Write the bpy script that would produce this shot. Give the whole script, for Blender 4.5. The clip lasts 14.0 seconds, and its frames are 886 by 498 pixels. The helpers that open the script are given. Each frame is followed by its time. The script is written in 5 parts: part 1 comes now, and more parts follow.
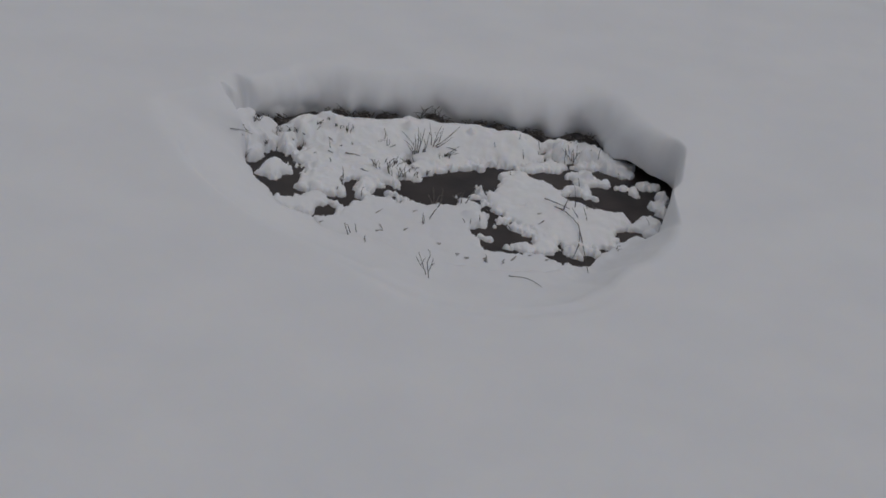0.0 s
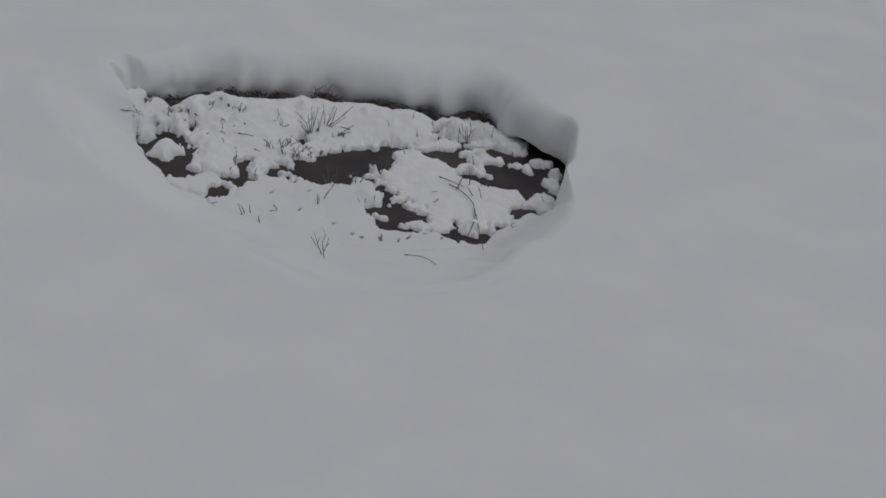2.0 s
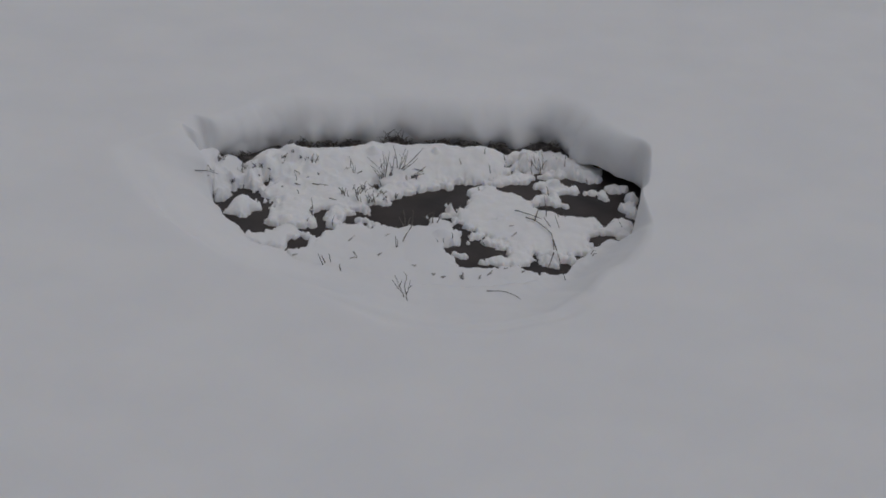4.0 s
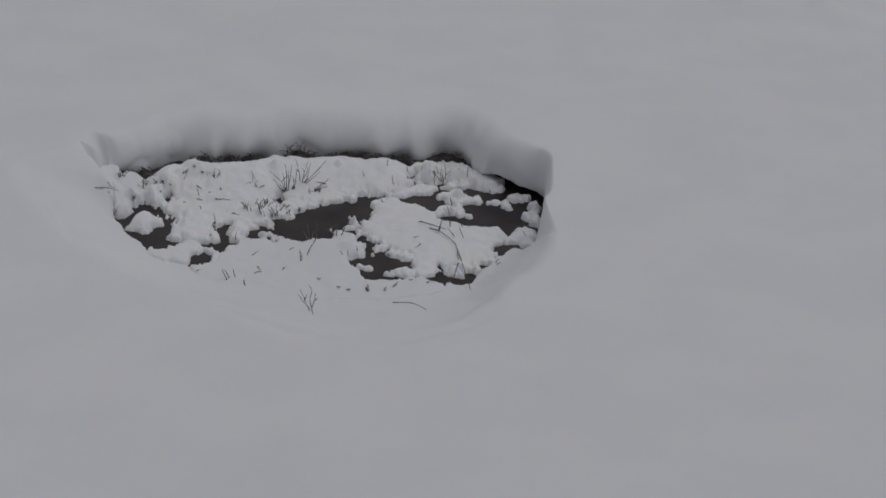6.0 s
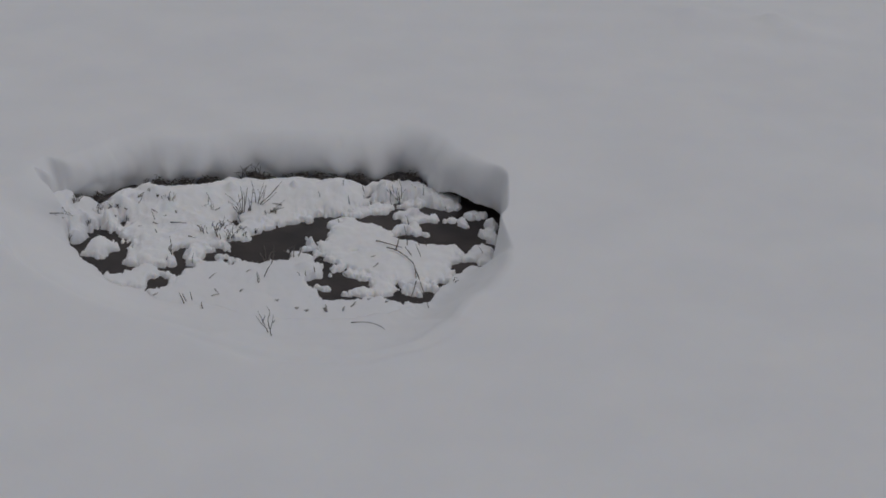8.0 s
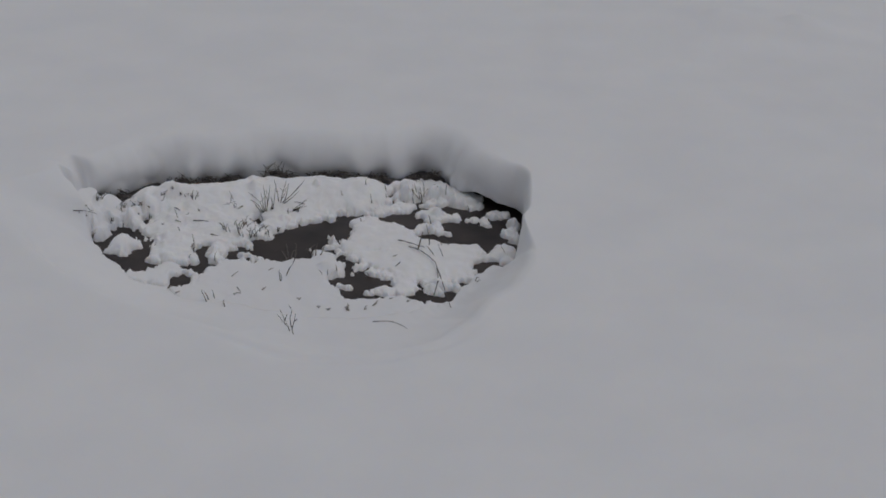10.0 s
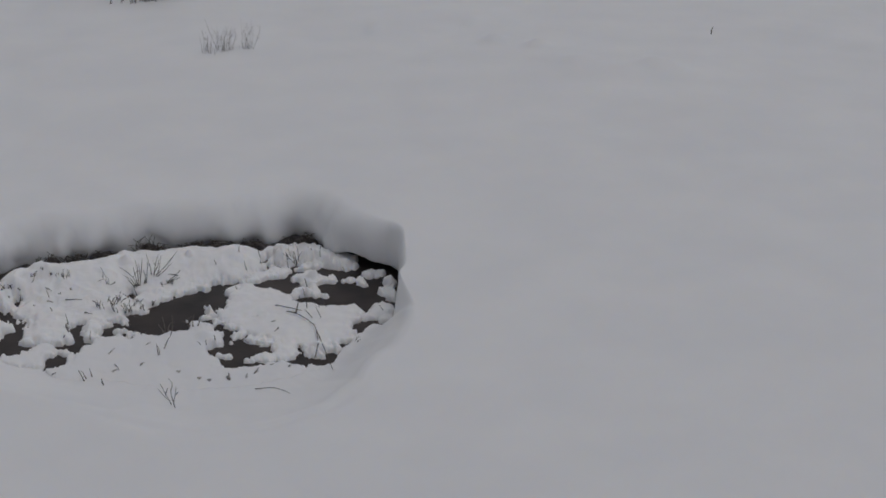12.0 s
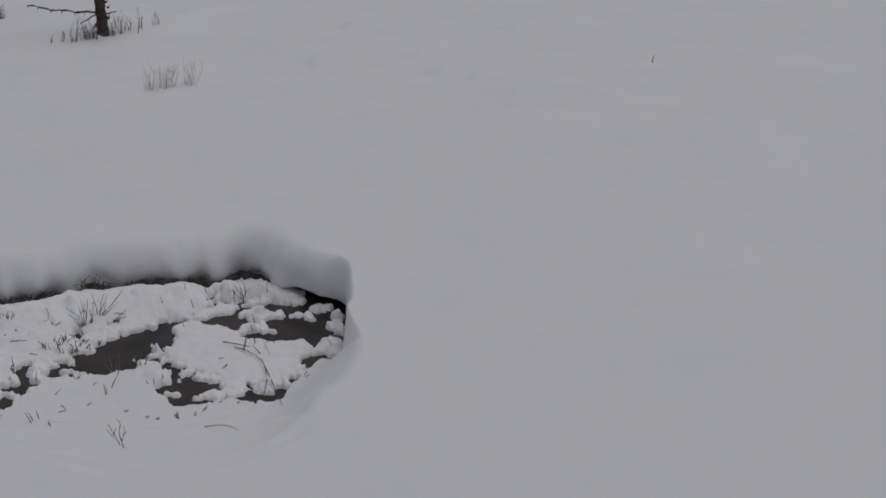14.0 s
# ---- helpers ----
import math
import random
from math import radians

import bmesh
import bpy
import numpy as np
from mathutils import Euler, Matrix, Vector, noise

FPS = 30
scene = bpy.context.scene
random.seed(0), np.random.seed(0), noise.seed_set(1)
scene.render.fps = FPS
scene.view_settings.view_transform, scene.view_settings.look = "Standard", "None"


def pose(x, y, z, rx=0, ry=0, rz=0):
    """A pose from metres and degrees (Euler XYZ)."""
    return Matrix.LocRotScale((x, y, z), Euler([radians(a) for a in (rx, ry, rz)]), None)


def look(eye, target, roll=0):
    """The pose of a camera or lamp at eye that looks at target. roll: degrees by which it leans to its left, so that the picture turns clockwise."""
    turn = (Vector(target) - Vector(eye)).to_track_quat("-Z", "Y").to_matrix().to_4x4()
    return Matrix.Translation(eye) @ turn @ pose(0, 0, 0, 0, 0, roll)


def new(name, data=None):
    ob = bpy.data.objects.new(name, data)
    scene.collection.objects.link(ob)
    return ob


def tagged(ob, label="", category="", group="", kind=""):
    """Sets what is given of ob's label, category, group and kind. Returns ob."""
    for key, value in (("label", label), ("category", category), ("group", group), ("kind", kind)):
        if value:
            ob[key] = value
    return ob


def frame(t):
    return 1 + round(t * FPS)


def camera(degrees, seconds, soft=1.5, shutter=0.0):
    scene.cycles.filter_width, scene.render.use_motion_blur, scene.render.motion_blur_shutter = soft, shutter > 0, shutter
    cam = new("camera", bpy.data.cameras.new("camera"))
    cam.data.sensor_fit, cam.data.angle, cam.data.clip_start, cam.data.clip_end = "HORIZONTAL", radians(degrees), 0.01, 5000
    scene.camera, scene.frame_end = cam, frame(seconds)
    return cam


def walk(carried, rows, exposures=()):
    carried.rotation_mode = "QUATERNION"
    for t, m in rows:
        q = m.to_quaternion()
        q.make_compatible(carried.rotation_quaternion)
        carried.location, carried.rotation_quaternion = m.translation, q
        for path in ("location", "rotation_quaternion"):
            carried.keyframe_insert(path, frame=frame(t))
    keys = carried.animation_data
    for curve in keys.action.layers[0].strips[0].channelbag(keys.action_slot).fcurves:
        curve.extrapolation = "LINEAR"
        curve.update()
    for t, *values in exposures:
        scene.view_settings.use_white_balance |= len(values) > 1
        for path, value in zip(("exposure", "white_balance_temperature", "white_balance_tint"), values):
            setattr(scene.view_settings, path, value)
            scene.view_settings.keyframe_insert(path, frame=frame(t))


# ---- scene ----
# ---------------- camera: somebody on a bank turns and leans a long lens ----------------
EYE = (0.0, 0.0, 3.46)
cam = camera(30, 14.0, soft=1.7)
TURNS = [
    (0, 63.719, -8.083, 3.972),
    (0.5, 64.014, -8.283, 2.959),
    (1, 64.275, -7.965, 0.87),
    (1.5, 63.875, -8.231, -0.177),
    (2, 63.529, -8.949, 0.313),
    (2.5, 62.896, -7.695, 1.133),
    (3, 62.813, -3.875, 1.32),
    (3.2, 63.236, -3.089, 1.281),
    (5.3, 65.266, -4.634, -0.046),
    (5.5, 65.279, -4.274, -0.668),
    (6, 65.364, -3.821, -2.725),
    (6.5, 65.365, -3.844, -3.619),
    (7, 65.737, -3.07, -4.537),
    (7.5, 66.325, -2.743, -5.683),
    (8, 66.119, -3.385, -4.545),
    (8.2, 65.925, -3.808, -3.977),
    (10.3, 66.141, -3.332, -3.708),
    (10.5, 66.444, -2.614, -4.884),
    (11, 67.785, -1.53, -7.882),
    (11.5, 68.195, -1.455, -9.246),
    (12, 68.288, -1.425, -9.189),
    (12.5, 68.568, -0.668, -10.104),
    (13, 68.601, -0.846, -10.791),
    (13.5, 68.549, -0.764, -10.723),
    (14, 69.452, -0.96, -11.336),
]
walk(cam, [(t, pose(*EYE, rx, ry, rz)) for t, rx, ry, rz in TURNS], exposures=[(0, -1.20), (7, -1.19), (11, -1.15), (14, -1.15)])

# ---------------- overcast daylight ----------------
SUN_UP, SUN_ROUND = radians(74), radians(80)
world = bpy.data.worlds.new("overcast_sky")
scene.world = world
world.use_nodes = True
wn, wl = world.node_tree.nodes, world.node_tree.links
sky = wn.new("ShaderNodeTexSky")
sky.sky_type, sky.sun_disc = "NISHITA", False
sky.sun_elevation, sky.sun_rotation = SUN_UP, SUN_ROUND
pale = wn.new("ShaderNodeHueSaturation")
pale.inputs["Saturation"].default_value = 0.26
wl.new(sky.outputs[0], pale.inputs["Color"])
wl.new(pale.outputs[0], wn["Background"].inputs["Color"])
wn["Background"].inputs["Strength"].default_value = 0.115
sun = new("sun", bpy.data.lights.new("sun", "SUN"))
sun.data.energy, sun.data.angle, sun.data.color = 1.33, radians(78), (1.0, 0.98, 1.0)
sun.matrix_world = look((0, 0, 30), Vector((0, 0, 30)) - Vector((math.sin(SUN_ROUND) * math.cos(SUN_UP), math.cos(SUN_ROUND) * math.cos(SUN_UP), math.sin(SUN_UP))))


# ---------------- materials ----------------
def material(name, base, other, scale, rough=0.7, bump=0.3, fine=60.0, spec=0.3, detail=6.0, contrast=(0.35, 0.65), depth=0.01, scatter=0.0):
    """A surface of two tones mixed by coarse noise, with grain and relief at two scales."""
    m = bpy.data.materials.new(name)
    m.use_nodes = True
    nt, ln = m.node_tree.nodes, m.node_tree.links
    bsdf = nt["Principled BSDF"]
    at = nt.new("ShaderNodeTexCoord")
    coarse, grain = nt.new("ShaderNodeTexNoise"), nt.new("ShaderNodeTexNoise")
    coarse.inputs["Scale"].default_value, coarse.inputs["Detail"].default_value = scale, detail
    grain.inputs["Scale"].default_value, grain.inputs["Detail"].default_value = fine, 3.0
    ramp = nt.new("ShaderNodeValToRGB")
    ramp.color_ramp.elements[0].position, ramp.color_ramp.elements[1].position = contrast
    ramp.color_ramp.elements[0].color, ramp.color_ramp.elements[1].color = (*base, 1), (*other, 1)
    relief = nt.new("ShaderNodeMath")
    relief.operation = "MULTIPLY_ADD"
    relief.inputs[1].default_value = 0.35
    shape = nt.new("ShaderNodeBump")
    shape.inputs["Strength"].default_value, shape.inputs["Distance"].default_value = bump, depth
    for tex in (coarse, grain):
        ln.new(at.outputs["Object"], tex.inputs["Vector"])
    ln.new(coarse.outputs["Fac"], ramp.inputs["Fac"])
    ln.new(grain.outputs["Fac"], relief.inputs[0])
    ln.new(coarse.outputs["Fac"], relief.inputs[2])
    ln.new(relief.outputs[0], shape.inputs["Height"])
    ln.new(shape.outputs[0], bsdf.inputs["Normal"])
    ln.new(ramp.outputs[0], bsdf.inputs["Base Color"])
    bsdf.inputs["Roughness"].default_value = rough
    bsdf.inputs["Specular IOR Level"].default_value = spec
    if scatter:
        bsdf.inputs["Subsurface Weight"].default_value, bsdf.inputs["Subsurface Scale"].default_value = scatter, 1.0
        bsdf.inputs["Subsurface Radius"].default_value = (0.016, 0.018, 0.021)
    return m


SNOW = material("snow", (0.825, 0.825, 0.842), (0.862, 0.858, 0.868), 1.6, rough=0.75, bump=0.16, fine=140, spec=0.2, depth=0.010, scatter=0.5)
WET_SNOW = material("clump_snow", (0.875, 0.868, 0.875), (0.925, 0.918, 0.925), 14, rough=0.7, bump=0.3, fine=160, spec=0.25, depth=0.012, scatter=0.6)
WATER = material("murky_water", (0.024, 0.019, 0.0185), (0.060, 0.047, 0.043), 3.2, rough=0.35, bump=0.12, fine=30, spec=0.2, depth=0.01)
SOIL = material("wet_soil", (0.045, 0.040, 0.041), (0.11, 0.10, 0.101), 18, rough=0.9, bump=0.9, fine=70, depth=0.02)
TWIG = material("dark_twig_bark", (0.058, 0.051, 0.047), (0.135, 0.115, 0.10), 40, rough=0.85, bump=0.5, fine=200, depth=0.002)
STRAW = material("dry_grass", (0.15, 0.136, 0.12), (0.26, 0.237, 0.212), 30, rough=0.8, bump=0.3, fine=150, depth=0.002)
FADED = material("faded_leaf", (0.24, 0.225, 0.21), (0.42, 0.40, 0.38), 40, rough=0.85, bump=0.4, fine=150, depth=0.002)
SHOOT = material("pale_shoot_bark", (0.10, 0.09, 0.085), (0.2, 0.18, 0.165), 40, rough=0.85, bump=0.4, fine=200, depth=0.002)
BARK = material("tree_bark", (0.022, 0.019, 0.018), (0.085, 0.068, 0.058), 14, rough=0.95, bump=1.0, fine=60, depth=0.02)
RED_BARK = material("reddish_inner_bark", (0.05, 0.036, 0.033), (0.13, 0.088, 0.08), 22, rough=0.95, bump=1.0, fine=80, depth=0.015)


# ---------------- helpers ----------------
def lattice(x, y, seed):
    """Smooth random values from 0 to 1 on a lattice of unit squares."""
    xi, yi = np.floor(x), np.floor(y)
    fx, fy = x - xi, y - yi
    fx, fy = fx * fx * fx * (fx * (6 * fx - 15) + 10), fy * fy * fy * (fy * (6 * fy - 15) + 10)

    def corner(a, b):
        v = np.sin(a * 127.1 + b * 311.7 + seed * 74.7) * 43758.5453
        return v - np.floor(v)

    top = corner(xi, yi) * (1 - fx) + corner(xi + 1, yi) * fx
    low = corner(xi, yi + 1) * (1 - fx) + corner(xi + 1, yi + 1) * fx
    return top * (1 - fy) + low * fy


def rough(x, y, size, seed, octaves=3):
    """Fractal noise from about -1 to 1, its largest features size metres across."""
    total, gain = 0.0, 1.0
    for k in range(octaves):
        total = total + gain * (2 * lattice(x / size * 2**k + 13.7 * k, y / size * 2**k - 7.3 * k, seed + k) - 1)
        gain *= 0.5
    return total / 1.6


def mesh_object(name, verts, faces, mat, parent=None, label="", smooth=True):
    me = bpy.data.meshes.new(name)
    me.from_pydata([tuple(v) for v in verts], [], [tuple(q) for q in faces])
    me.materials.append(mat)
    me.polygons.foreach_set("use_smooth", [smooth] * len(me.polygons))
    me.update()
    ob = new(name, me)
    ob.parent = parent
    if label:
        tagged(ob, label)
    return ob


def tube(path, r0, r1, sides=6, wobble=0.0, seed=0, steps=4):
    """Verts and faces of a tapered, slightly crooked stem along a path."""
    rng = random.Random(seed)
    pts = [Vector(p) for p in path]
    fine = []
    for a in range(len(pts) - 1):
        p0, p1, p2, p3 = pts[max(a - 1, 0)], pts[a], pts[a + 1], pts[min(a + 2, len(pts) - 1)]
        for s in range(steps):
            u = s / steps
            fine.append(0.5 * (2 * p1 + (p2 - p0) * u + (2 * p0 - 5 * p1 + 4 * p2 - p3) * u * u + (3 * p1 - p0 - 3 * p2 + p3) * u**3))
    fine.append(pts[-1])
    verts, faces, last = [], [], len(fine) - 1
    for i, p in enumerate(fine):
        ahead = (fine[min(i + 1, last)] - fine[max(i - 1, 0)]).normalized()
        side = ahead.orthogonal().normalized()
        over = ahead.cross(side)
        r = (r0 + (r1 - r0) * i / last) * (1 + wobble * (rng.random() - 0.5))
        if 0 < i < last:
            p = p + side * rng.uniform(-1, 1) * wobble * r0 * 0.8
        for k in range(sides):
            an = 2 * math.pi * k / sides
            verts.append(p + r * (math.cos(an) * side + math.sin(an) * over))
    for i in range(last):
        for k in range(sides):
            j = (k + 1) % sides
            faces.append((i * sides + k, i * sides + j, (i + 1) * sides + j, (i + 1) * sides + k))
    faces.append(tuple(range(sides))[::-1])
    faces.append(tuple(last * sides + k for k in range(sides)))
    return verts, faces


# ---------------- the snow field with its open hole ----------------
WATER_Z = -0.33
# the foot of the snow round the hole, clockwise: x, y, height of the foot, how sheer it is, width of the shoulder
BACK_LEFT = [
    (-1.383, 8.827, -0.015, 0, 0.1),
    (-1.338, 8.859, -0.06, 0, 0.1),
    (-1.295, 8.903, -0.11, 0.08, 0.1),
    (-1.239, 8.889, -0.149, 0.3, 0.11),
    (-1.176, 8.896, -0.213, 0.85, 0.12),
    (-1.067, 8.991, -0.3, 1, 0.15),
    (-0.982, 9.095, -0.3, 1, 0.16),
    (-0.913, 9.19, -0.3, 1, 0.17),
    (-0.794, 9.257, -0.3, 1, 0.17),
    (-0.66, 9.235, -0.3, 1, 0.15),
]
BACK_RIGHT = [
    (-0.496, 9.261, -0.3, 1, 0.15),
    (-0.367, 9.347, -0.3, 1, 0.16),
    (-0.2, 9.365, -0.3, 1, 0.16),
    (-0.031, 9.392, -0.3, 1, 0.16),
    (0.139, 9.392, -0.3, 1, 0.17),
    (0.309, 9.419, -0.3, 1, 0.2),
    (0.482, 9.442, -0.32, 1, 0.22),
    (0.659, 9.539, -0.325, 1, 0.23),
    (0.79, 9.506, -0.325, 1, 0.22),
]
RIGHT_SIDE = [
    (0.877, 9.387, -0.301, 1, 0.2),
    (0.959, 9.212, -0.275, 1, 0.15),
    (1.047, 9.081, -0.265, 1, 0.14),
    (1.136, 9.009, -0.275, 1, 0.1),
    (1.212, 8.988, -0.285, 1, 0.06),
    (1.25, 8.921, -0.295, 1, 0.05),
    (1.251, 8.824, -0.29, 1, 0.045),
    (1.231, 8.657, -0.3, 1, 0.045),
    (1.207, 8.479, -0.335, 1, 0.045),
    (1.192, 8.362, -0.335, 1, 0.04),
]
NEAR_SIDE = [
    (1.168, 8.251, -0.315, 1, 0.03),
    (1.1, 8.187, -0.285, 0.15, 0.36),
    (1.006, 8.191, -0.28, 0, 0.5),
    (0.919, 8.038, -0.28, 0, 0.58),
    (0.836, 7.901, -0.285, 0, 0.62),
    (0.745, 7.747, -0.29, 0, 0.583),
    (0.607, 7.643, -0.29, 0, 0.708),
    (0.372, 7.561, -0.29, 0, 0.857),
    (0.084, 7.527, -0.29, 0, 0.911),
    (-0.204, 7.61, -0.29, 0, 0.85),
    (-0.47, 7.743, -0.3, 0, 0.815),
    (-0.683, 7.87, -0.32, 0, 0.718),
    (-0.878, 8.058, -0.34, 0, 0.66),
    (-1.03, 8.219, -0.33, 0, 0.62),
    (-1.148, 8.389, -0.31, 0, 0.6),
    (-1.197, 8.472, -0.25, 0, 0.56),
    (-1.216, 8.533, -0.175, 0, 0.5),
    (-1.246, 8.585, -0.11, 0, 0.4),
    (-1.301, 8.677, -0.065, 0, 0.2),
    (-1.35, 8.746, -0.03, 0.1, 0.13),
]
FOOT = BACK_LEFT + BACK_RIGHT + RIGHT_SIDE + NEAR_SIDE
CENTRE = np.array([0.0, 8.55])
# dark spots of soil and roots along the foot of the overhang: x, half width, height
ARCHES = [(-1.059, 0.061, 0.016), (-0.732, 0.041, 0.022), (-0.587, 0.051, 0.014), (-0.446, 0.082, 0.018), (-0.175, 0.068, 0.03), (0.091, 0.048, 0.022), (0.206, 0.054, 0.016), (0.438, 0.082, 0.024), (0.773, 0.075, 0.01)]


def fan(rows):
    """The way from the hole to the open snow at each point of the ring, opening evenly like a fan."""
    span = (rows[:, :2] - CENTRE) * (1.0, 2.2)
    lap = -2 * math.pi * np.arange(len(rows)) / len(rows)
    turn = np.minimum.accumulate(np.unwrap(np.arctan2(span[:, 1], span[:, 0]))) - lap
    for _ in range(len(rows) // 12):
        turn = (np.roll(turn, 1) + turn + np.roll(turn, -1)) / 3
    return np.stack([np.cos(turn + lap), np.sin(turn + lap)], 1)


def ring(count):
    """The foot of the snow as a smooth closed ring: rows of x, y, height, sheerness, width, and the outward way."""
    k = np.array(FOOT)
    m = len(k)
    u = np.linspace(0, m, 4000, endpoint=False)
    i, s = u.astype(int), (u % 1)[:, None]
    a, b, c, d = k[(i - 1) % m], k[i % m], k[(i + 1) % m], k[(i + 2) % m]
    dense = 0.5 * (2 * b + (c - a) * s + (2 * a - 5 * b + 4 * c - d) * s**2 + (3 * b - a - 3 * c + d) * s**3)
    gone = np.concatenate([[0], np.cumsum(np.linalg.norm(np.diff(dense[:, :2], axis=0), axis=1))])
    even = np.linspace(0, gone[-1], count, endpoint=False)
    rows = np.stack([np.interp(even, gone, dense[:, q]) for q in range(5)], 1)
    for _ in range(int(count * 0.012)):
        rows[:, 4] = (np.roll(rows[:, 4], 1) + rows[:, 4] + np.roll(rows[:, 4], -1)) / 3
    rows[:, 2] += sum(0.3 * a * np.exp(-(np.abs((rows[:, 0] - x) / w + 0.25 * np.sin(37 * x)) ** 2.5)) for x, w, a in ARCHES) * (rows[:, 1] > 8.75)
    along = np.roll(rows[:, :2], -1, 0) - np.roll(rows[:, :2], 1, 0)
    out = np.stack([-along[:, 1], along[:, 0]], 1)
    out /= np.linalg.norm(out, axis=1)[:, None]
    for _ in range(int(count * 0.06)):
        out = (np.roll(out, 1, 0) + out + np.roll(out, -1, 0)) / 3
    away = fan(rows)
    out = out / np.linalg.norm(out, axis=1)[:, None] + 2.5 * away / np.linalg.norm(away, axis=1)[:, None]
    out /= np.linalg.norm(out, axis=1)[:, None]
    corner = np.clip((8.40 - rows[:, 1]) / 0.12, 0, 1) * np.clip((rows[:, 0] - 0.6) / 0.3, 0, 1)
    out += corner[:, None] * (-0.25, -1.3)
    out /= np.linalg.norm(out, axis=1)[:, None]
    return rows, out


# low humps of fallen snow, drifted over: x, y, radius
HUMPS = [(2.157, 14.799, 0.094), (2.553, 13.651, 0.073), (2.599, 12.953, 0.093), (2.912, 12.693, 0.092), (3.586, 14.413, 0.083), (3.708, 12, 0.107), (1.673, 13.452, 0.067), (3.131, 12.146, 0.071)]


# wind-laid ridges, each a crest line (x, y) and a height: a short near face, then a long lee
RIDGES = [
    ([(-1.13, 10.68), (-0.22, 11.02), (0.96, 11.34), (1.63, 11.81), (2.51, 11.89), (3.38, 11.82), (4.44, 11.57)], 0.03),
    ([(1.35, 10.94), (1.96, 11.24), (2.62, 11.39), (3.06, 11.43), (3.57, 11.24)], 0.022),
    ([(0.92, 13.46), (1.69, 13.61), (2.51, 13.8), (3.51, 14.2), (4.71, 14.67)], 0.03),
    ([(-1.24, 12.08), (-0.44, 12.35), (0.42, 12.69), (1.07, 13.01)], 0.028),
    ([(-1.22, 14.23), (-0.57, 14.47), (-0.09, 14.57), (0.57, 14.89), (1.2, 15.71)], 0.05),
    ([(2.48, 12.61), (3.01, 12.1), (3.39, 11.85), (4.08, 11.72)], 0.02),
    ([(4.62, 13.06), (5.38, 12.8), (6.25, 12.28)], 0.025),
    ([(3.2, 10.41), (4.05, 10.49), (4.96, 10.16)], 0.018),
    ([(-0.22, 9.77), (1.04, 10.19), (2.04, 10.36), (2.94, 10.18)], 0.012),
    ([(1.63, 9.29), (2.57, 9.51), (3.47, 9.42), (4.66, 8.92)], 0.01),
]


def field(x, y):
    """The open snow's height: broad swells, wind ridges and humps, flatter near the hole."""
    away = np.hypot(x, y - 8.0)
    swell = 0.05 * rough(x + 0.5 * y, y * 1.6, 6.0, 11, 2) + 0.010 * rough(x * 0.5 + 0.2 * y, y - 0.2 * x, 1.6, 5, 2)
    humps = sum(0.7 * r * np.exp(-(((x - a) / r) ** 2) - ((y - b) / (0.8 * r)) ** 2) for a, b, r in HUMPS)
    ridged = 0.0
    for line, high in RIDGES:
        px, py = [p[0] for p in line], [p[1] for p in line]
        t = y - np.interp(x, px, py) + 0.10 * rough(x, y * 0.5, 0.9, 71, 2)
        ends = np.clip((x - px[0]) / 0.5, 0, 1) * np.clip((px[-1] - x) / 0.5, 0, 1)
        ridged = ridged + 2.3 * high * ends / (1 + np.exp(-np.clip(t / 0.07, -40, 40))) * np.exp(-np.maximum(t, 0) / 0.8)
    return humps + (swell + ridged) * np.clip((away - 1.7) / 3.0, 0, 1)


# low steps in the snow round the hole, where it has settled: a line (x, y) and a depth; the lower side is the hole's
SCARPS = [
    ([(-1.51, 8.20), (-1.40, 7.89), (-1.26, 7.60), (-1.12, 7.40), (-0.95, 7.22), (-0.77, 7.11), (-0.54, 7.00), (-0.31, 6.90)], 0.12),
    ([(-0.48, 6.93), (-0.17, 6.80), (-0.01, 6.71), (0.17, 6.68), (0.38, 6.72), (0.59, 6.84), (0.78, 7.07)], 0.045),
    ([(-0.57, 6.87), (-0.13, 6.58), (0.13, 6.54), (0.38, 6.57), (0.64, 6.70), (0.92, 6.97)], 0.045),
]


def settled(x, y):
    """How far the snow has sunk at the steps round the hole; it evens out again further in."""
    total = 0.0
    for line, deep in SCARPS:
        near, side, place = np.full(x.shape, 1e9), np.zeros(x.shape), np.zeros(x.shape)
        for k in range(len(line) - 1):
            (ax, ay), (bx, by) = line[k], line[k + 1]
            dx, dy = bx - ax, by - ay
            t = np.clip(((x - ax) * dx + (y - ay) * dy) / (dx * dx + dy * dy), 0, 1)
            away = np.hypot(x - ax - t * dx, y - ay - t * dy)
            left = np.sign(dx * (y - ay) - dy * (x - ax))
            closer = away < near
            near, side, place = np.where(closer, away, near), np.where(closer, left, side), np.where(closer, (k + t) / (len(line) - 1), place)
        d = near * side + 0.02 * rough(x, y, 0.3, 91, 2)
        ends = np.clip(np.sin(math.pi * np.clip(place, 0, 1)) * 2.2, 0, 1)
        total = total + deep * ends / (1 + np.exp(-np.clip(d / 0.018, -40, 40))) * np.exp(-np.maximum(d, 0) / 0.14)
    return total


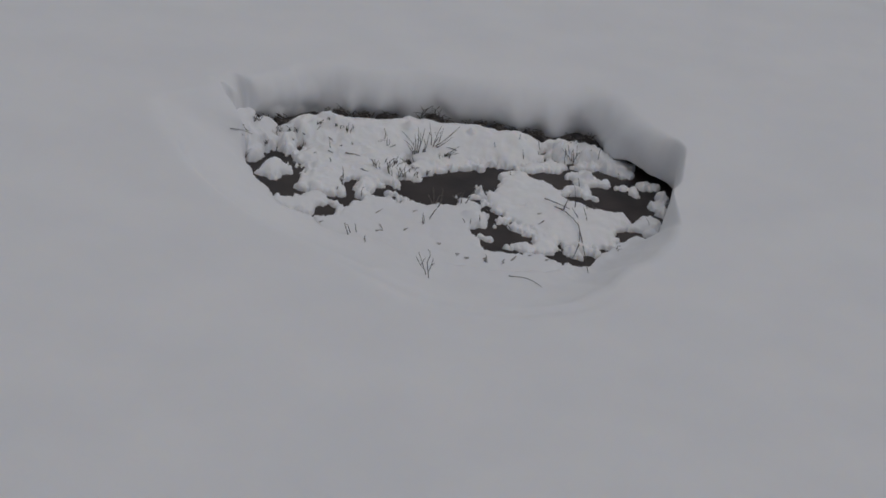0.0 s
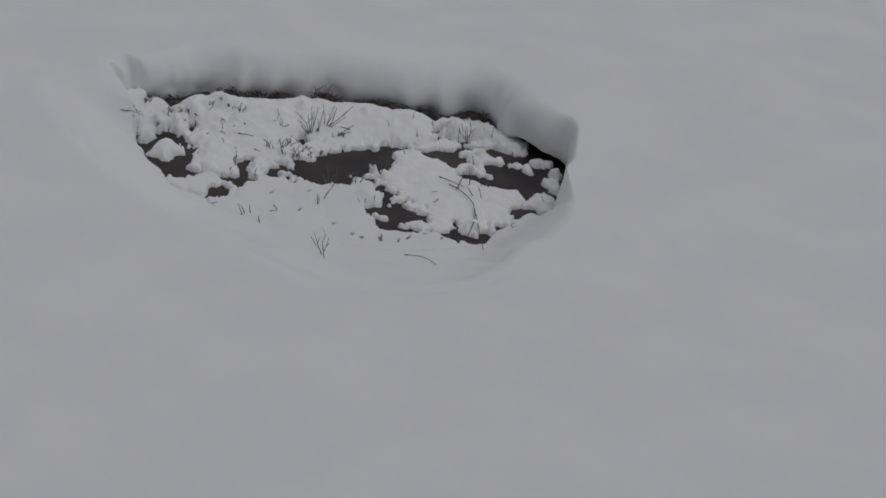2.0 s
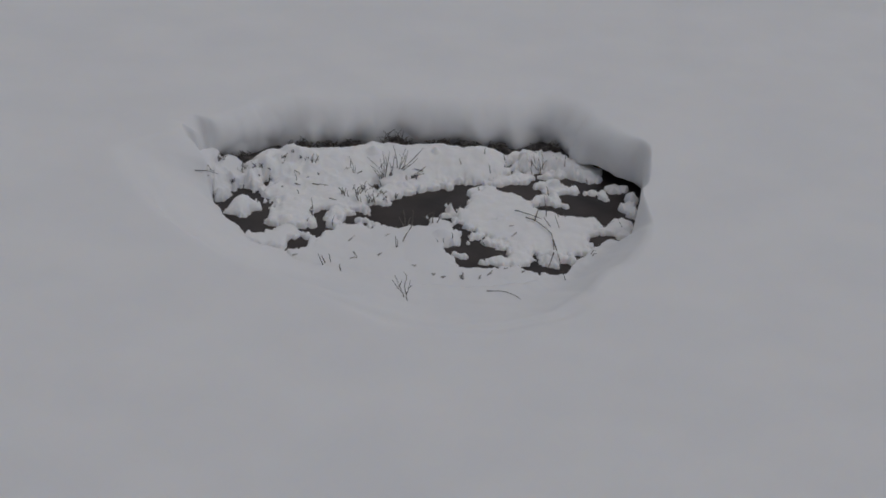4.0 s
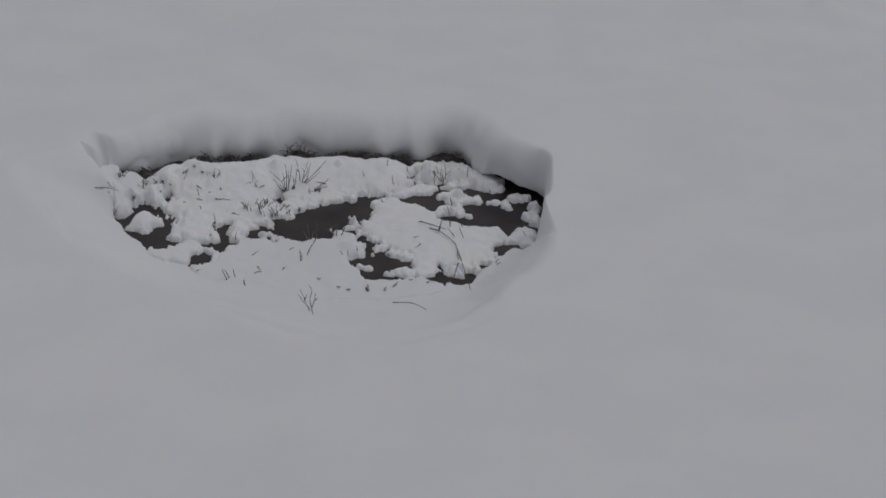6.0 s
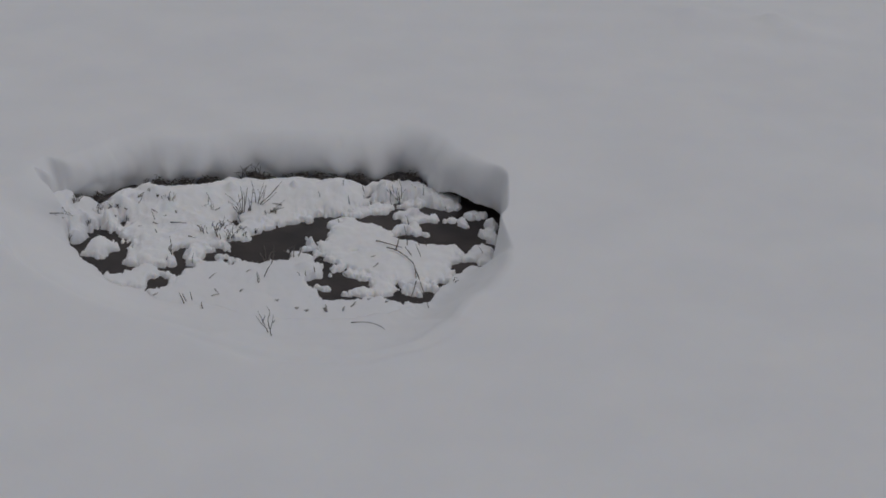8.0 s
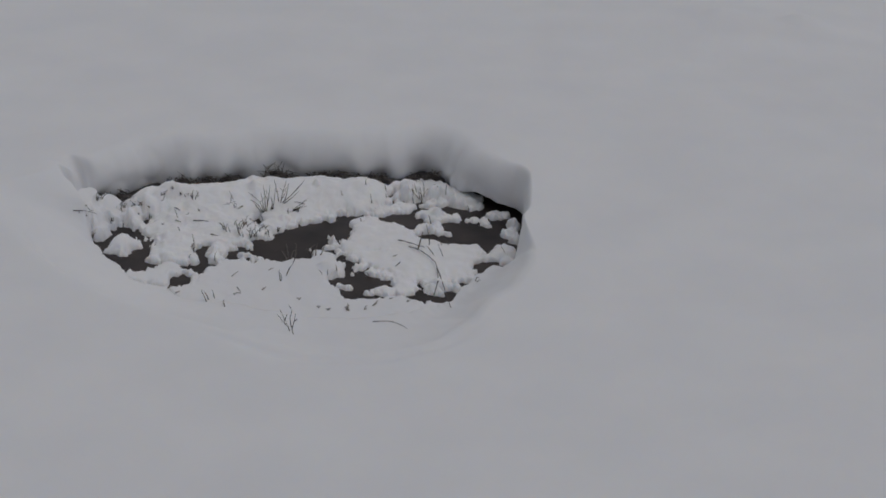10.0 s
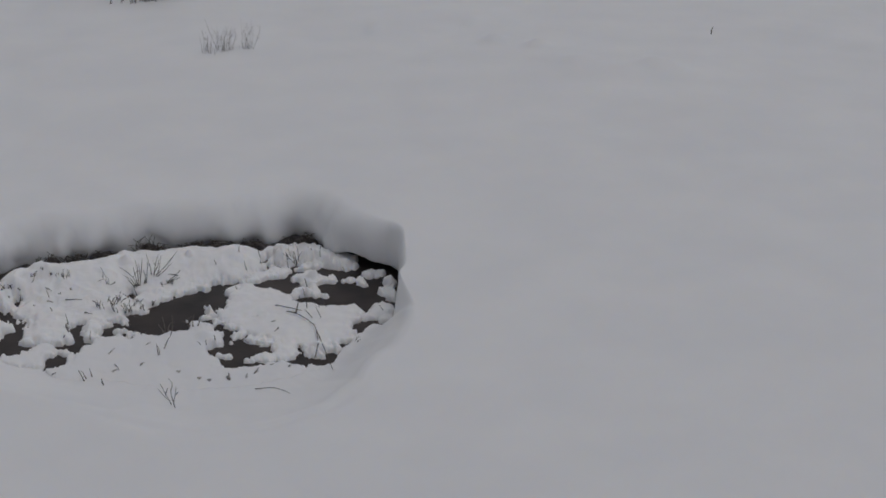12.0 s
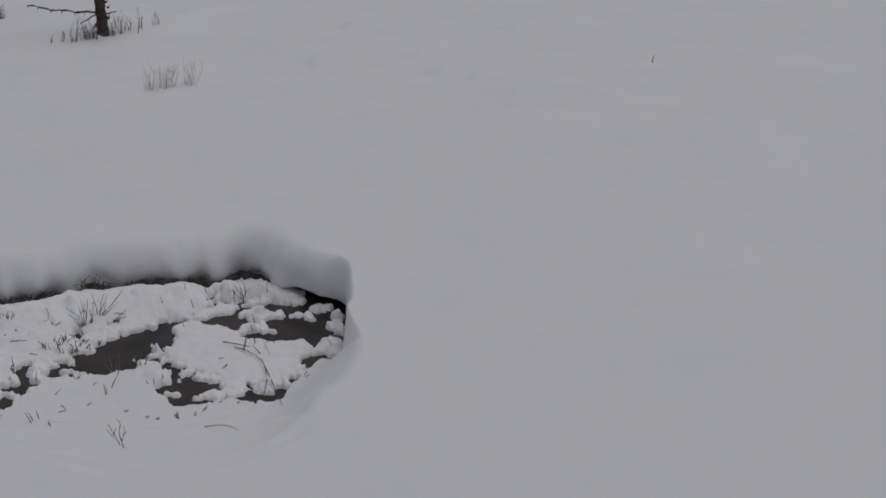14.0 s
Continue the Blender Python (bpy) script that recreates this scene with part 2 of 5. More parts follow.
# alcoves (plus) and bulges (minus) along the overhang: x, half width, depth
DENTS = [(-1.012, 0.228, 0.045), (-0.705, 0.063, -0.045), (-0.59, 0.069, 0.05), (-0.439, 0.058, 0.04), (-0.3, 0.07, -0.05), (-0.16, 0.076, 0.06), (0.187, 0.077, 0.045), (0.33, 0.072, -0.045), (0.437, 0.066, 0.05), (0.569, 0.06, -0.04), (0.69, 0.079, 0.05), (0.908, 0.073, -0.035), (1.03, 0.055, 0.03), (1.214, 0.093, 0.06)]


def snow_field():
    rows, out = ring(600)
    count = len(rows)
    zb, sheer, wide = rows[:, 2], np.clip(rows[:, 3], 0, 1), rows[:, 4]
    lap = np.linspace(0, 2 * math.pi, count, endpoint=False)
    tx, ty = 9.55 * np.cos(lap), 9.55 * np.sin(lap)
    scallop = 0.075 * (rough(tx + 3, ty, 2.2, 4, 3)) * sheer
    layers, away = [], fan(rows)

    def layer(off, z, swells=0.0):
        near = rows[:, :2] + out * np.reshape(off, (-1, 1))
        far = rows[:, :2] + away * np.reshape(off, (-1, 1))
        w = np.clip((np.reshape(off, (-1, 1)) - 0.1) / 1.2, 0, 1)
        w = w * w * (3 - 2 * w)
        x, y = (near * (1 - w) + far * w).T
        layers.append(np.stack([x, y, z + swells * field(x, y) - min(1, 3 * swells) * settled(x, y)], 1))

    mix = lambda soft, hard: soft * (1 - sheer) + hard * sheer
    frill = 0.03 * rough(tx + 1, ty, 0.55, 31, 3) * (1 - sheer)
    fringe = 0.026 * rough(tx + 9, ty, 1.7, 14, 4) * sheer
    # the overhang's profile: it leans out over its lip and bends back, ever flatter, to the open snow
    top = 34
    turn = np.array([radians(-66 * (1 - q / 80)) if q < 80 else radians(90 * ((q - 80) / 120) ** 0.8) for q in range(200)])
    lift = np.cumsum(np.cos(turn))
    under = -np.cumsum(np.minimum(np.sin(turn), 0)) / lift[-1]
    under = 0.45 * (under[-1] - under)
    run = np.cumsum(np.maximum(np.sin(turn), 0))
    steps = np.linspace(0, 1, top + 1)
    climb, back, lip = (np.interp(steps, np.linspace(0, 1, 200), q) for q in (lift / lift[-1], under, run / run[-1]))
    body = np.clip(wide / 0.17, 0.15, 1)
    alcove = sum(1.05 * d * np.exp(-(((rows[:, 0] - x) / w) ** 2)) for x, w, d in DENTS) * (rows[:, 1] > 8.6)
    alcove = alcove + 0.022 * rough(tx, ty, 2.1, 23, 2)
    lobe = (0.012 + alcove + 0.008 * rough(tx, ty, 0.7, 27, 2) + 0.2 * scallop) * body
    fringe = fringe + 0.12 * alcove * sheer * body
    deep = np.interp(rows[:, 0], [-1.25, -1.05, 0.85, 1.0], [0.2, 1.0, 1.0, 0.3])
    layer(mix(-0.05, 0.30 * deep), mix(zb - 0.26, zb + 0.03))
    layer(mix(-0.035, 0.2 * deep) + lobe * sheer, mix(zb - 0.12, zb + 0.025))
    layer(mix(-0.015, 0.08 * deep) + lobe * sheer + frill, mix(zb - 0.035, zb + 0.002) + fringe)
    sag = 0.03 * np.clip(rough(tx + 2, ty, 1.2, 61, 2), -1, 0.5) * sheer
    gentle = np.clip((-0.7 - rows[:, 0]) / 0.45, 0, 1)
    for k in range(top + 1):
        s = k / top
        wave = 0.8 * lobe - 0.06 * body * (np.abs(rough(tx * (1 + 0.26 * s), ty * (1 + 0.26 * s), 1.5, 24, 2)) - 0.25)
        off = frill * (1 - s) ** 6 + mix(wide * s, wide * lip[k] - zb * back[k] + wave * (1 - s) ** 1.2)
        z = mix(zb * ((1 - 0.35 * s - 0.65 * s * s * (3 - 2 * s)) * (1 - gentle) + (1 - s) ** 1.8 * gentle), zb * (1 - climb[k]) + fringe * (1 - s) ** 2) + sag * math.sin(math.pi * s) ** 1.5
        x, y = rows[:, 0] + s * wide * out[:, 0], rows[:, 1] + s * wide * out[:, 1]
        ledge = -0.026 / (1 + math.exp((s - 0.84) / 0.035)) * (1 - sheer) * min(1, s / 0.5) * np.clip((wide - 0.22) / 0.3, 0, 1)
        layer(off, z + ledge + 0.010 * rough(x, y, 0.25, 8, 3) * math.sin(math.pi * s), s)
    d, step = 0.0, 0.02
    while d < 2600:
        d += step
        step = min(step * 1.06, 0.10) if d < 12 else step * 1.13
        layer(wide + d, 0 * zb, 1.0)
    verts = np.concatenate(layers)
    i = np.arange(count)
    j = (i + 1) % count
    faces = np.concatenate([np.stack([v * count + i, v * count + j, (v + 1) * count + j, (v + 1) * count + i], 1) for v in range(len(layers) - 1)])
    return tagged(mesh_object("snow_field", verts.tolist(), faces.tolist(), SNOW), "smooth deep white snow lying over the ground", "snow", kind="structure")


snow_field()


def flat_water():
    rows, out = ring(200)
    pts = np.stack([rows[:, 0] + out[:, 0] * 0.3, rows[:, 1] + out[:, 1] * 0.3], 1)
    mid = pts.mean(0)
    verts, faces, rings = [], [], 24
    for k in range(rings):
        q = mid + (pts - mid) * (1 - k / rings)
        verts += [(x, y, WATER_Z + 0.002 * h) for (x, y), h in zip(q, rough(q[:, 0], q[:, 1], 0.25, 3, 2))]
    n = len(pts)
    for k in range(rings - 1):
        faces += [(k * n + i, k * n + (i + 1) % n, (k + 1) * n + (i + 1) % n, (k + 1) * n + i) for i in range(n)]
    faces.append(tuple((rings - 1) * n + i for i in range(n)))
    return tagged(mesh_object("water", verts, faces, WATER), "dark brown still water of a small stream under the snow", "water", kind="structure")


flat_water()


def earth_bank():
    """Wet soil and roots that show in the dark gap under the overhanging snow."""
    rows, out = ring(600)
    keep = [i for i in range(600) if rows[i, 3] > 0.6 and rows[i, 0] < 0.90 and rows[i, 1] > 8.6]
    first = next((k for k in range(1, len(keep)) if keep[k] - keep[k - 1] != 1), 0)
    keep = keep[first:] + keep[:first]
    offs = [(-0.12, -0.15), (-0.08, 0.3), (-0.04, 0.52), (0.0, 0.68), (0.04, 0.80), (0.09, 0.90), (0.16, 0.97), (0.34, 1.0)]
    verts, faces = [], []
    for i in keep:
        tall = max(rows[i, 2] - WATER_Z, 0.02) + 0.02
        for o, share in offs:
            x, y = rows[i, 0] + out[i, 0] * o, rows[i, 1] + out[i, 1] * o
            w = float(rough(np.array(x), np.array(y), 0.09, 21, 3))
            verts.append((x + 0.03 * w * out[i, 0], y + 0.03 * w * out[i, 1], WATER_Z + tall * share + 0.022 * w))
    m = len(offs)
    for a in range(len(keep) - 1):
        faces += [(a * m + k, a * m + k + 1, (a + 1) * m + k + 1, (a + 1) * m + k) for k in range(m - 1)]
    return tagged(mesh_object("earth_bank", verts, faces, SOIL), "wet dark soil bank under overhanging snow", "soil", kind="structure")


earth_bank()


# ---------------- snow lying in the hole ----------------
# the crest of the snow banks that lean against the overhang: x, y
CREST = [(-1.426, 8.826), (-1.371, 8.827), (-1.315, 8.868), (-1.243, 8.846), (-1.189, 8.787), (-1.105, 8.869), (-1.069, 8.866), (-1.013, 8.905), (-0.976, 8.956), (-0.907, 9.033), (-0.788, 9.099), (-0.687, 9.065), (-0.46, 9.107), (-0.332, 9.211), (-0.131, 9.205), (0.053, 9.27), (0.205, 9.222), (0.376, 9.286), (0.479, 9.273), (0.623, 9.414), (0.778, 9.395), (0.894, 9.304), (1.016, 9.294), (1.128, 9.181), (1.232, 9.016), (1.283, 8.867)]


def crest_at(x):
    return np.interp(x, [p[0] for p in CREST], [p[1] for p in CREST])


def bank_rise(x, y):
    """The ground in the hole climbs towards the overhang and towards the shallow end."""
    u = np.clip(1 - (crest_at(x) - y) / 0.45, 0, 1)
    shallow = np.clip((-0.98 - x) / 0.30, 0, 1)
    return 0.095 * u * u * (3 - 2 * u) * np.interp(x, [0.3, 0.55, 0.85, 1.0], [1, 0.6, 0.5, 0]) + 0.13 * shallow * shallow * (3 - 2 * shallow)


# open pools between the snow cakes: ellipses x, y, half width, half depth
POOLS = []
POOLS += [(-0.907, 8.526, 0.045, 0.159), (-0.878, 8.35, 0.032, 0.168), (-0.878, 8.2, 0.05, 0.142), (-0.834, 8.459, 0.019, 0.064), (-0.952, 8.319, 0.028, 0.093), (-0.92, 8.398, 0.038, 0.094)]
POOLS += [(-1.133, 8.429, 0.044, 0.069), (-1.088, 8.518, 0.045, 0.079), (-1.054, 8.628, 0.035, 0.081), (-1.034, 8.703, 0.019, 0.071), (-1.172, 8.452, 0.013, 0.077)]
POOLS += [(-0.561, 8.287, 0.041, 0.152), (-0.574, 8.173, 0.046, 0.091), (-0.541, 8.355, 0.028, 0.101), (-0.642, 8.002, 0.055, 0.081), (-0.684, 7.971, 0.03, 0.08), (-0.646, 8.123, 0.018, 0.061)]
POOLS += [(-0.402, 8.367, 0.038, 0.086), (-0.342, 8.403, 0.044, 0.102), (-0.295, 8.399, 0.044, 0.11), (-0.278, 8.517, 0.026, 0.112), (-0.209, 8.431, 0.07, 0.149), (-0.11, 8.472, 0.089, 0.204), (-0.001, 8.562, 0.096, 0.247), (-0.035, 8.698, 0.081, 0.115), (0.094, 8.7, 0.091, 0.216), (0.175, 8.797, 0.079, 0.156), (0.274, 8.896, 0.066, 0.074), (0.079, 8.51, 0.057, 0.128), (0.226, 8.702, 0.026, 0.143)]
POOLS += [(0.199, 8.35, 0.025, 0.094), (0.226, 8.255, 0.028, 0.092), (0.241, 8.16, 0.028, 0.084), (0.205, 8.343, 0.038, 0.071), (0.291, 8.275, 0.022, 0.063), (0.326, 8.117, 0.061, 0.134), (0.401, 8.051, 0.043, 0.096), (0.269, 7.971, 0.073, 0.158), (0.203, 8.02, 0.067, 0.089), (0.338, 7.953, 0.054, 0.081), (0.471, 8.048, 0.027, 0.061), (0.411, 8.087, 0.067, 0.075), (0.232, 7.869, 0.03, 0.073)]
POOLS += [(0.523, 9.229, 0.044, 0.083), (0.58, 9.194, 0.034, 0.064), (0.666, 9.129, 0.034, 0.127), (0.591, 8.955, 0.1, 0.103), (0.523, 8.913, 0.06, 0.084), (0.507, 8.954, 0.073, 0.062), (0.666, 8.925, 0.033, 0.116), (0.61, 8.865, 0.066, 0.119), (0.694, 9.237, 0.014, 0.129), (0.447, 8.955, 0.04, 0.051)]
POOLS += [(0.927, 8.985, 0.06, 0.127), (0.894, 8.743, 0.098, 0.157), (1.003, 8.672, 0.131, 0.148), (1.062, 8.784, 0.082, 0.168), (0.868, 8.845, 0.05, 0.1), (0.832, 8.81, 0.04, 0.085), (1.078, 8.598, 0.065, 0.146), (1.134, 8.849, 0.053, 0.187), (1.085, 9.125, 0.055, 0.134), (1.122, 9.164, 0.055, 0.117), (1.193, 9.109, 0.048, 0.089), (1.26, 9.028, 0.02, 0.097), (1.235, 8.692, 0.016, 0.133), (1.151, 8.58, 0.026, 0.098), (1.008, 8.536, 0.039, 0.097), (0.748, 9.089, 0.041, 0.064), (0.906, 9.027, 0.034, 0.061), (0.834, 9.101, 0.027, 0.071), (0.694, 9.024, 0.027, 0.061)]
POOLS += [(0.646, 7.894, 0.036, 0.108), (0.679, 7.841, 0.042, 0.079), (0.725, 7.858, 0.036, 0.08), (0.768, 7.959, 0.027, 0.109), (0.802, 7.885, 0.024, 0.066), (0.855, 7.987, 0.027, 0.074), (0.889, 8.039, 0.018, 0.068), (0.961, 8.242, 0.038, 0.115), (0.999, 8.319, 0.025, 0.079), (0.62, 7.975, 0.018, 0.067), (0.929, 8.15, 0.015, 0.076)]
POOLS += [(-0.903, 8.762, 0.02, 0.04), (-0.274, 8.822, 0.026, 0.038), (-0.293, 8.661, 0.01, 0.071)]


def cover(lobes, wx, wy, blend=0.010):
    """How far a point lies inside a soft union of ellipses, in metres; negative outside."""
    total = np.zeros(wx.shape)
    for cx, cy, rx, ry in lobes:
        dx, dy = wx - cx, wy - cy
        q = np.sqrt((dx / rx) ** 2 + (dy / ry) ** 2) + 1e-9
        slope = np.sqrt((dx / rx**2) ** 2 + (dy / ry**2) ** 2) + 1e-9
        total += np.exp(np.clip(q * (1 - q) / slope, -0.4, 0.25) / blend)
    return blend * np.log(total + 1e-18)


def snow_patch(name, lobes, h, label, seed=1, puffs=(), low=WATER_Z, edge=0.035, rugged=0.055, thick=0.024, lumps=(), cell=0.0048, category="snow", group="", pools=True, climbs=True, mellow=0.06, knobs=0.003, run=0.05, mat=WET_SNOW):
    """A cake of snow with a puffy, rounded rim: lobes are ellipses (x, y, half width, half depth), cut by the pools; puffs are small lobes that bulge out over the water; lumps are domes (x, y, radius, height)."""
    e = np.array(list(lobes) + list(puffs))
    x0, x1 = (e[:, 0] - e[:, 2]).min() - 0.06, (e[:, 0] + e[:, 2]).max() + 0.06
    y0, y1 = (e[:, 1] - e[:, 3]).min() - 0.06, (e[:, 1] + e[:, 3]).max() + 0.06
    xs, ys = np.arange(x0, x1, cell), np.arange(y0, y1, cell)
    gx, gy = np.meshgrid(xs, ys)
    wx = gx + 0.014 * rough(gx, gy * 0.6, 0.07, seed, 3)
    wy = gy + 0.026 * rough(gx, gy * 0.6, 0.07, seed + 40, 3)
    inside = cover(lobes, wx, wy)
    if pools:
        inside = np.minimum(inside, -cover(POOLS, wx, wy))
    if puffs:
        inside = 0.016 * np.log(np.exp(np.clip(inside, -0.4, 0.3) / 0.016) + np.exp(np.clip(cover(puffs, wx, wy), -0.4, 0.3) / 0.016))
    foot = 1 - np.exp(-np.clip(inside, 0, 1) / run)
    puff = np.abs(rough(gx, gy * 0.6, 0.075, seed + 7, 2)) - 0.22 + 0.6 * (np.abs(rough(gx, gy * 0.7, 0.036, seed + 8, 3)) - 0.3)
    inside = inside + rugged * puff * np.exp(-np.abs(inside) / 0.05)
    if climbs:
        inside = np.minimum(inside, 0.6 * (crest_at(wx) + 0.07 + 0.02 * rough(gx, gy, 0.2, seed + 60, 2) - wy))
    s = np.clip(inside / edge, 0, 1)
    body = np.sqrt(np.clip(1 - (1 - s) ** 2, 0, 1))
    swell = 1 - np.exp(-np.clip(inside, 0, 1) / mellow)
    soft = 1 + 0.40 * rough(gx, gy * 0.7, 0.2, seed + 3, 2)
    billow = 0.5 - np.abs(rough(gx, gy * 0.8, 0.11, seed + 17, 2)) + 0.35 * (0.5 - np.abs(rough(gx, gy, 0.05, seed + 18, 2)))
    crumb = 0.006 * np.clip(puff, 0, 1) * np.exp(-np.clip(inside, 0, 1) / 0.05) + 0.002 * rough(gx, gy * 0.6, 0.06, seed + 5, 2) + knobs * billow * (0.25 + 0.75 * np.clip(-gx / 0.4, 0, 1))
    z = low + np.where(inside > 0, thick * body + np.maximum((h - thick) * soft, 0.005) * swell + crumb * body, inside * 1.6)
    for cx, cy, r, t in lumps:
        q = ((gx - cx) ** 2 + (gy - cy) ** 2) / r**2
        z = z + np.where(inside > 0, 1.25 * t * np.clip(1 - q, 0, 1) ** 1.7 * (1 + 0.25 * rough(gx, gy, 0.05, seed + 9, 2)), 0) * s
    z = np.maximum(z, low - 0.06) + bank_rise(gx, gy) * foot * climbs
    wet = inside > -0.024
    cells = wet[:-1, :-1] | wet[1:, :-1] | wet[:-1, 1:] | wet[1:, 1:]
    n = len(xs)
    r, c = np.nonzero(cells)
    quads = np.stack([r * n + c, r * n + c + 1, (r + 1) * n + c + 1, (r + 1) * n + c], 1)
    used, inv = np.unique(quads, return_inverse=True)
    pts = np.stack([gx.ravel(), gy.ravel(), z.ravel()], 1)[used]
    ob = mesh_object(name, pts.tolist(), inv.reshape(-1, 4).tolist(), mat)
    return tagged(ob, label, category, group)


snow_patch("snow_bank", [(-0.954, 9.047, 0.159, 0.14), (-0.808, 9.155, 0.161, 0.144), (-0.649, 9.14, 0.16, 0.144), (-0.494, 9.168, 0.161, 0.145), (-0.34, 9.271, 0.162, 0.148), (-0.18, 9.275, 0.162, 0.149), (-0.02, 9.312, 0.163, 0.151), (0.142, 9.311, 0.163, 0.151), (0.304, 9.314, 0.163, 0.151), (0.469, 9.32, 0.163, 0.164), (-0.916, 8.963, 0.112, 0.153), (-0.772, 8.961, 0.198, 0.26), (-0.575, 8.907, 0.23, 0.381), (-0.351, 8.928, 0.231, 0.367), (-0.125, 9.074, 0.233, 0.293), (0.073, 9.127, 0.234, 0.214), (0.273, 9.156, 0.184, 0.189), (0.409, 9.211, 0.101, 0.175), (0.471, 9.281, 0.075, 0.074), (-0.726, 8.533, 0.192, 0.287), (-0.544, 8.619, 0.161, 0.23), (-0.723, 8.342, 0.144, 0.133), (-0.374, 8.719, 0.13, 0.192), (-0.947, 8.746, 0.078, 0.074), (-0.233, 8.806, 0.131, 0.172), (-0.994, 8.874, 0.079, 0.054), (-1.037, 8.803, 0.072, 0.019)], 0.036, "lumpy snow bank on tussocks behind the stream", seed=3, puffs=[(-0.847, 8.606, 0.045, 0.059), (-0.86, 8.649, 0.032, 0.032), (-0.795, 8.518, 0.051, 0.03), (-0.817, 8.423, 0.028, 0.021), (-0.823, 8.234, 0.031, 0.02), (-0.796, 8.304, 0.044, 0.058), (-0.716, 8.251, 0.056, 0.042), (-0.647, 8.227, 0.028, 0.027), (-0.618, 8.289, 0.031, 0.065), (-0.479, 8.271, 0.037, 0.035), (-0.502, 8.344, 0.028, 0.036), (-0.456, 8.386, 0.041, 0.059), (-0.415, 8.443, 0.025, 0.022), (-0.362, 8.51, 0.032, 0.038), (-0.322, 8.459, 0.028, 0.029), (-0.257, 8.614, 0.029, 0.031), (-0.209, 8.619, 0.035, 0.055), (-0.167, 8.703, 0.029, 0.04), (-0.127, 8.755, 0.029, 0.031), (-0.079, 8.798, 0.036, 0.029), (-0.024, 8.81, 0.02, 0.044), (0.027, 8.866, 0.033, 0.015), (0.115, 8.894, 0.046, 0.022), (0.207, 8.958, 0.026, 0.015)], lumps=[(-0.927, 8.851, 0.086, 0.035), (-0.97, 8.799, 0.046, 0.02), (-1.018, 8.752, 0.059, 0.035), (-0.784, 8.977, 0.079, 0.04), (-0.697, 8.984, 0.079, 0.025), (-0.854, 8.927, 0.046, 0.02), (-0.311, 9.105, 0.053, 0.025), (0.054, 9.157, 0.03, 0.025), (0.339, 9.168, 0.083, 0.015), (-0.655, 8.853, 0.059, 0.015), (-0.757, 8.729, 0.053, 0.015), (-0.503, 8.749, 0.059, 0.015), (-0.769, 8.51, 0.046, 0.02), (-0.745, 8.244, 0.046, 0.015), (-0.493, 8.341, 0.04, 0.02), (-0.367, 8.586, 0.046, 0.02), (-0.228, 8.68, 0.053, 0.02), (-0.119, 8.806, 0.046, 0.015)], knobs=0.02)
snow_patch("snow_bank", [(-1.263, 8.681, 0.147, 0.284), (-1.226, 8.897, 0.149, 0.198), (-1.119, 8.834, 0.143, 0.156), (-1.154, 8.553, 0.096, 0.085), (-1.028, 8.798, 0.085, 0.078), (-1.206, 8.405, 0.1, 0.056)], 0.036, "lumpy snow bank over dead grass beside the stream", seed=4, puffs=[(-1.151, 8.534, 0.019, 0.015), (-1.121, 8.57, 0.022, 0.015), (-1.087, 8.649, 0.022, 0.015), (-0.987, 8.727, 0.023, 0.015), (-0.951, 8.734, 0.026, 0.015), (-1.031, 8.795, 0.033, 0.015)], lumps=[(-1.128, 8.679, 0.079, 0.03), (-1.051, 8.675, 0.053, 0.02), (-1.157, 8.532, 0.059, 0.02), (-1.208, 8.579, 0.059, 0.02), (-1.002, 8.718, 0.04, 0.02), (-1.11, 8.522, 0.04, 0.02), (-1.076, 8.708, 0.053, 0.03)], knobs=0.014, run=0.12, mellow=0.09, mat=SNOW)
snow_patch("snow_clump", [(-0.998, 8.44, 0.08, 0.091), (-1.023, 8.373, 0.063, 0.054), (-0.953, 8.428, 0.044, 0.045), (-1.063, 8.344, 0.047, 0.017), (-1.002, 8.323, 0.05, 0.015)], 0.06, "round snow clump standing in the dark water", seed=5, puffs=[], lumps=[(-0.999, 8.4, 0.079, 0.025)], pools=False, climbs=False, rugged=0.035)
snow_patch("snow_bank", [(0.515, 9.352, 0.075, 0.169), (0.593, 9.421, 0.076, 0.173), (0.67, 9.437, 0.076, 0.175), (0.746, 9.426, 0.076, 0.176), (0.82, 9.38, 0.076, 0.175), (0.894, 9.331, 0.075, 0.188), (0.973, 9.315, 0.076, 0.203), (0.548, 9.287, 0.095, 0.127), (0.636, 9.349, 0.089, 0.147), (0.739, 9.336, 0.089, 0.149), (0.841, 9.314, 0.082, 0.153), (0.933, 9.265, 0.062, 0.119), (0.997, 9.242, 0.055, 0.12), (0.479, 9.299, 0.068, 0.058)], 0.036, "snow bank on grass tussocks under the overhang", seed=6, puffs=[(0.571, 9.239, 0.048, 0.027), (0.641, 9.155, 0.024, 0.02), (0.622, 9.196, 0.034, 0.018), (0.714, 9.118, 0.034, 0.023), (0.756, 9.151, 0.03, 0.015), (0.81, 9.149, 0.03, 0.019), (0.867, 9.151, 0.037, 0.027), (0.938, 9.119, 0.03, 0.044), (1.009, 9.172, 0.031, 0.063), (0.904, 9.195, 0.041, 0.03)], lumps=[(0.623, 9.268, 0.119, 0.045), (0.779, 9.235, 0.106, 0.042), (0.901, 9.159, 0.079, 0.03), (0.987, 9.146, 0.04, 0.02)], knobs=0.004, run=0.09)
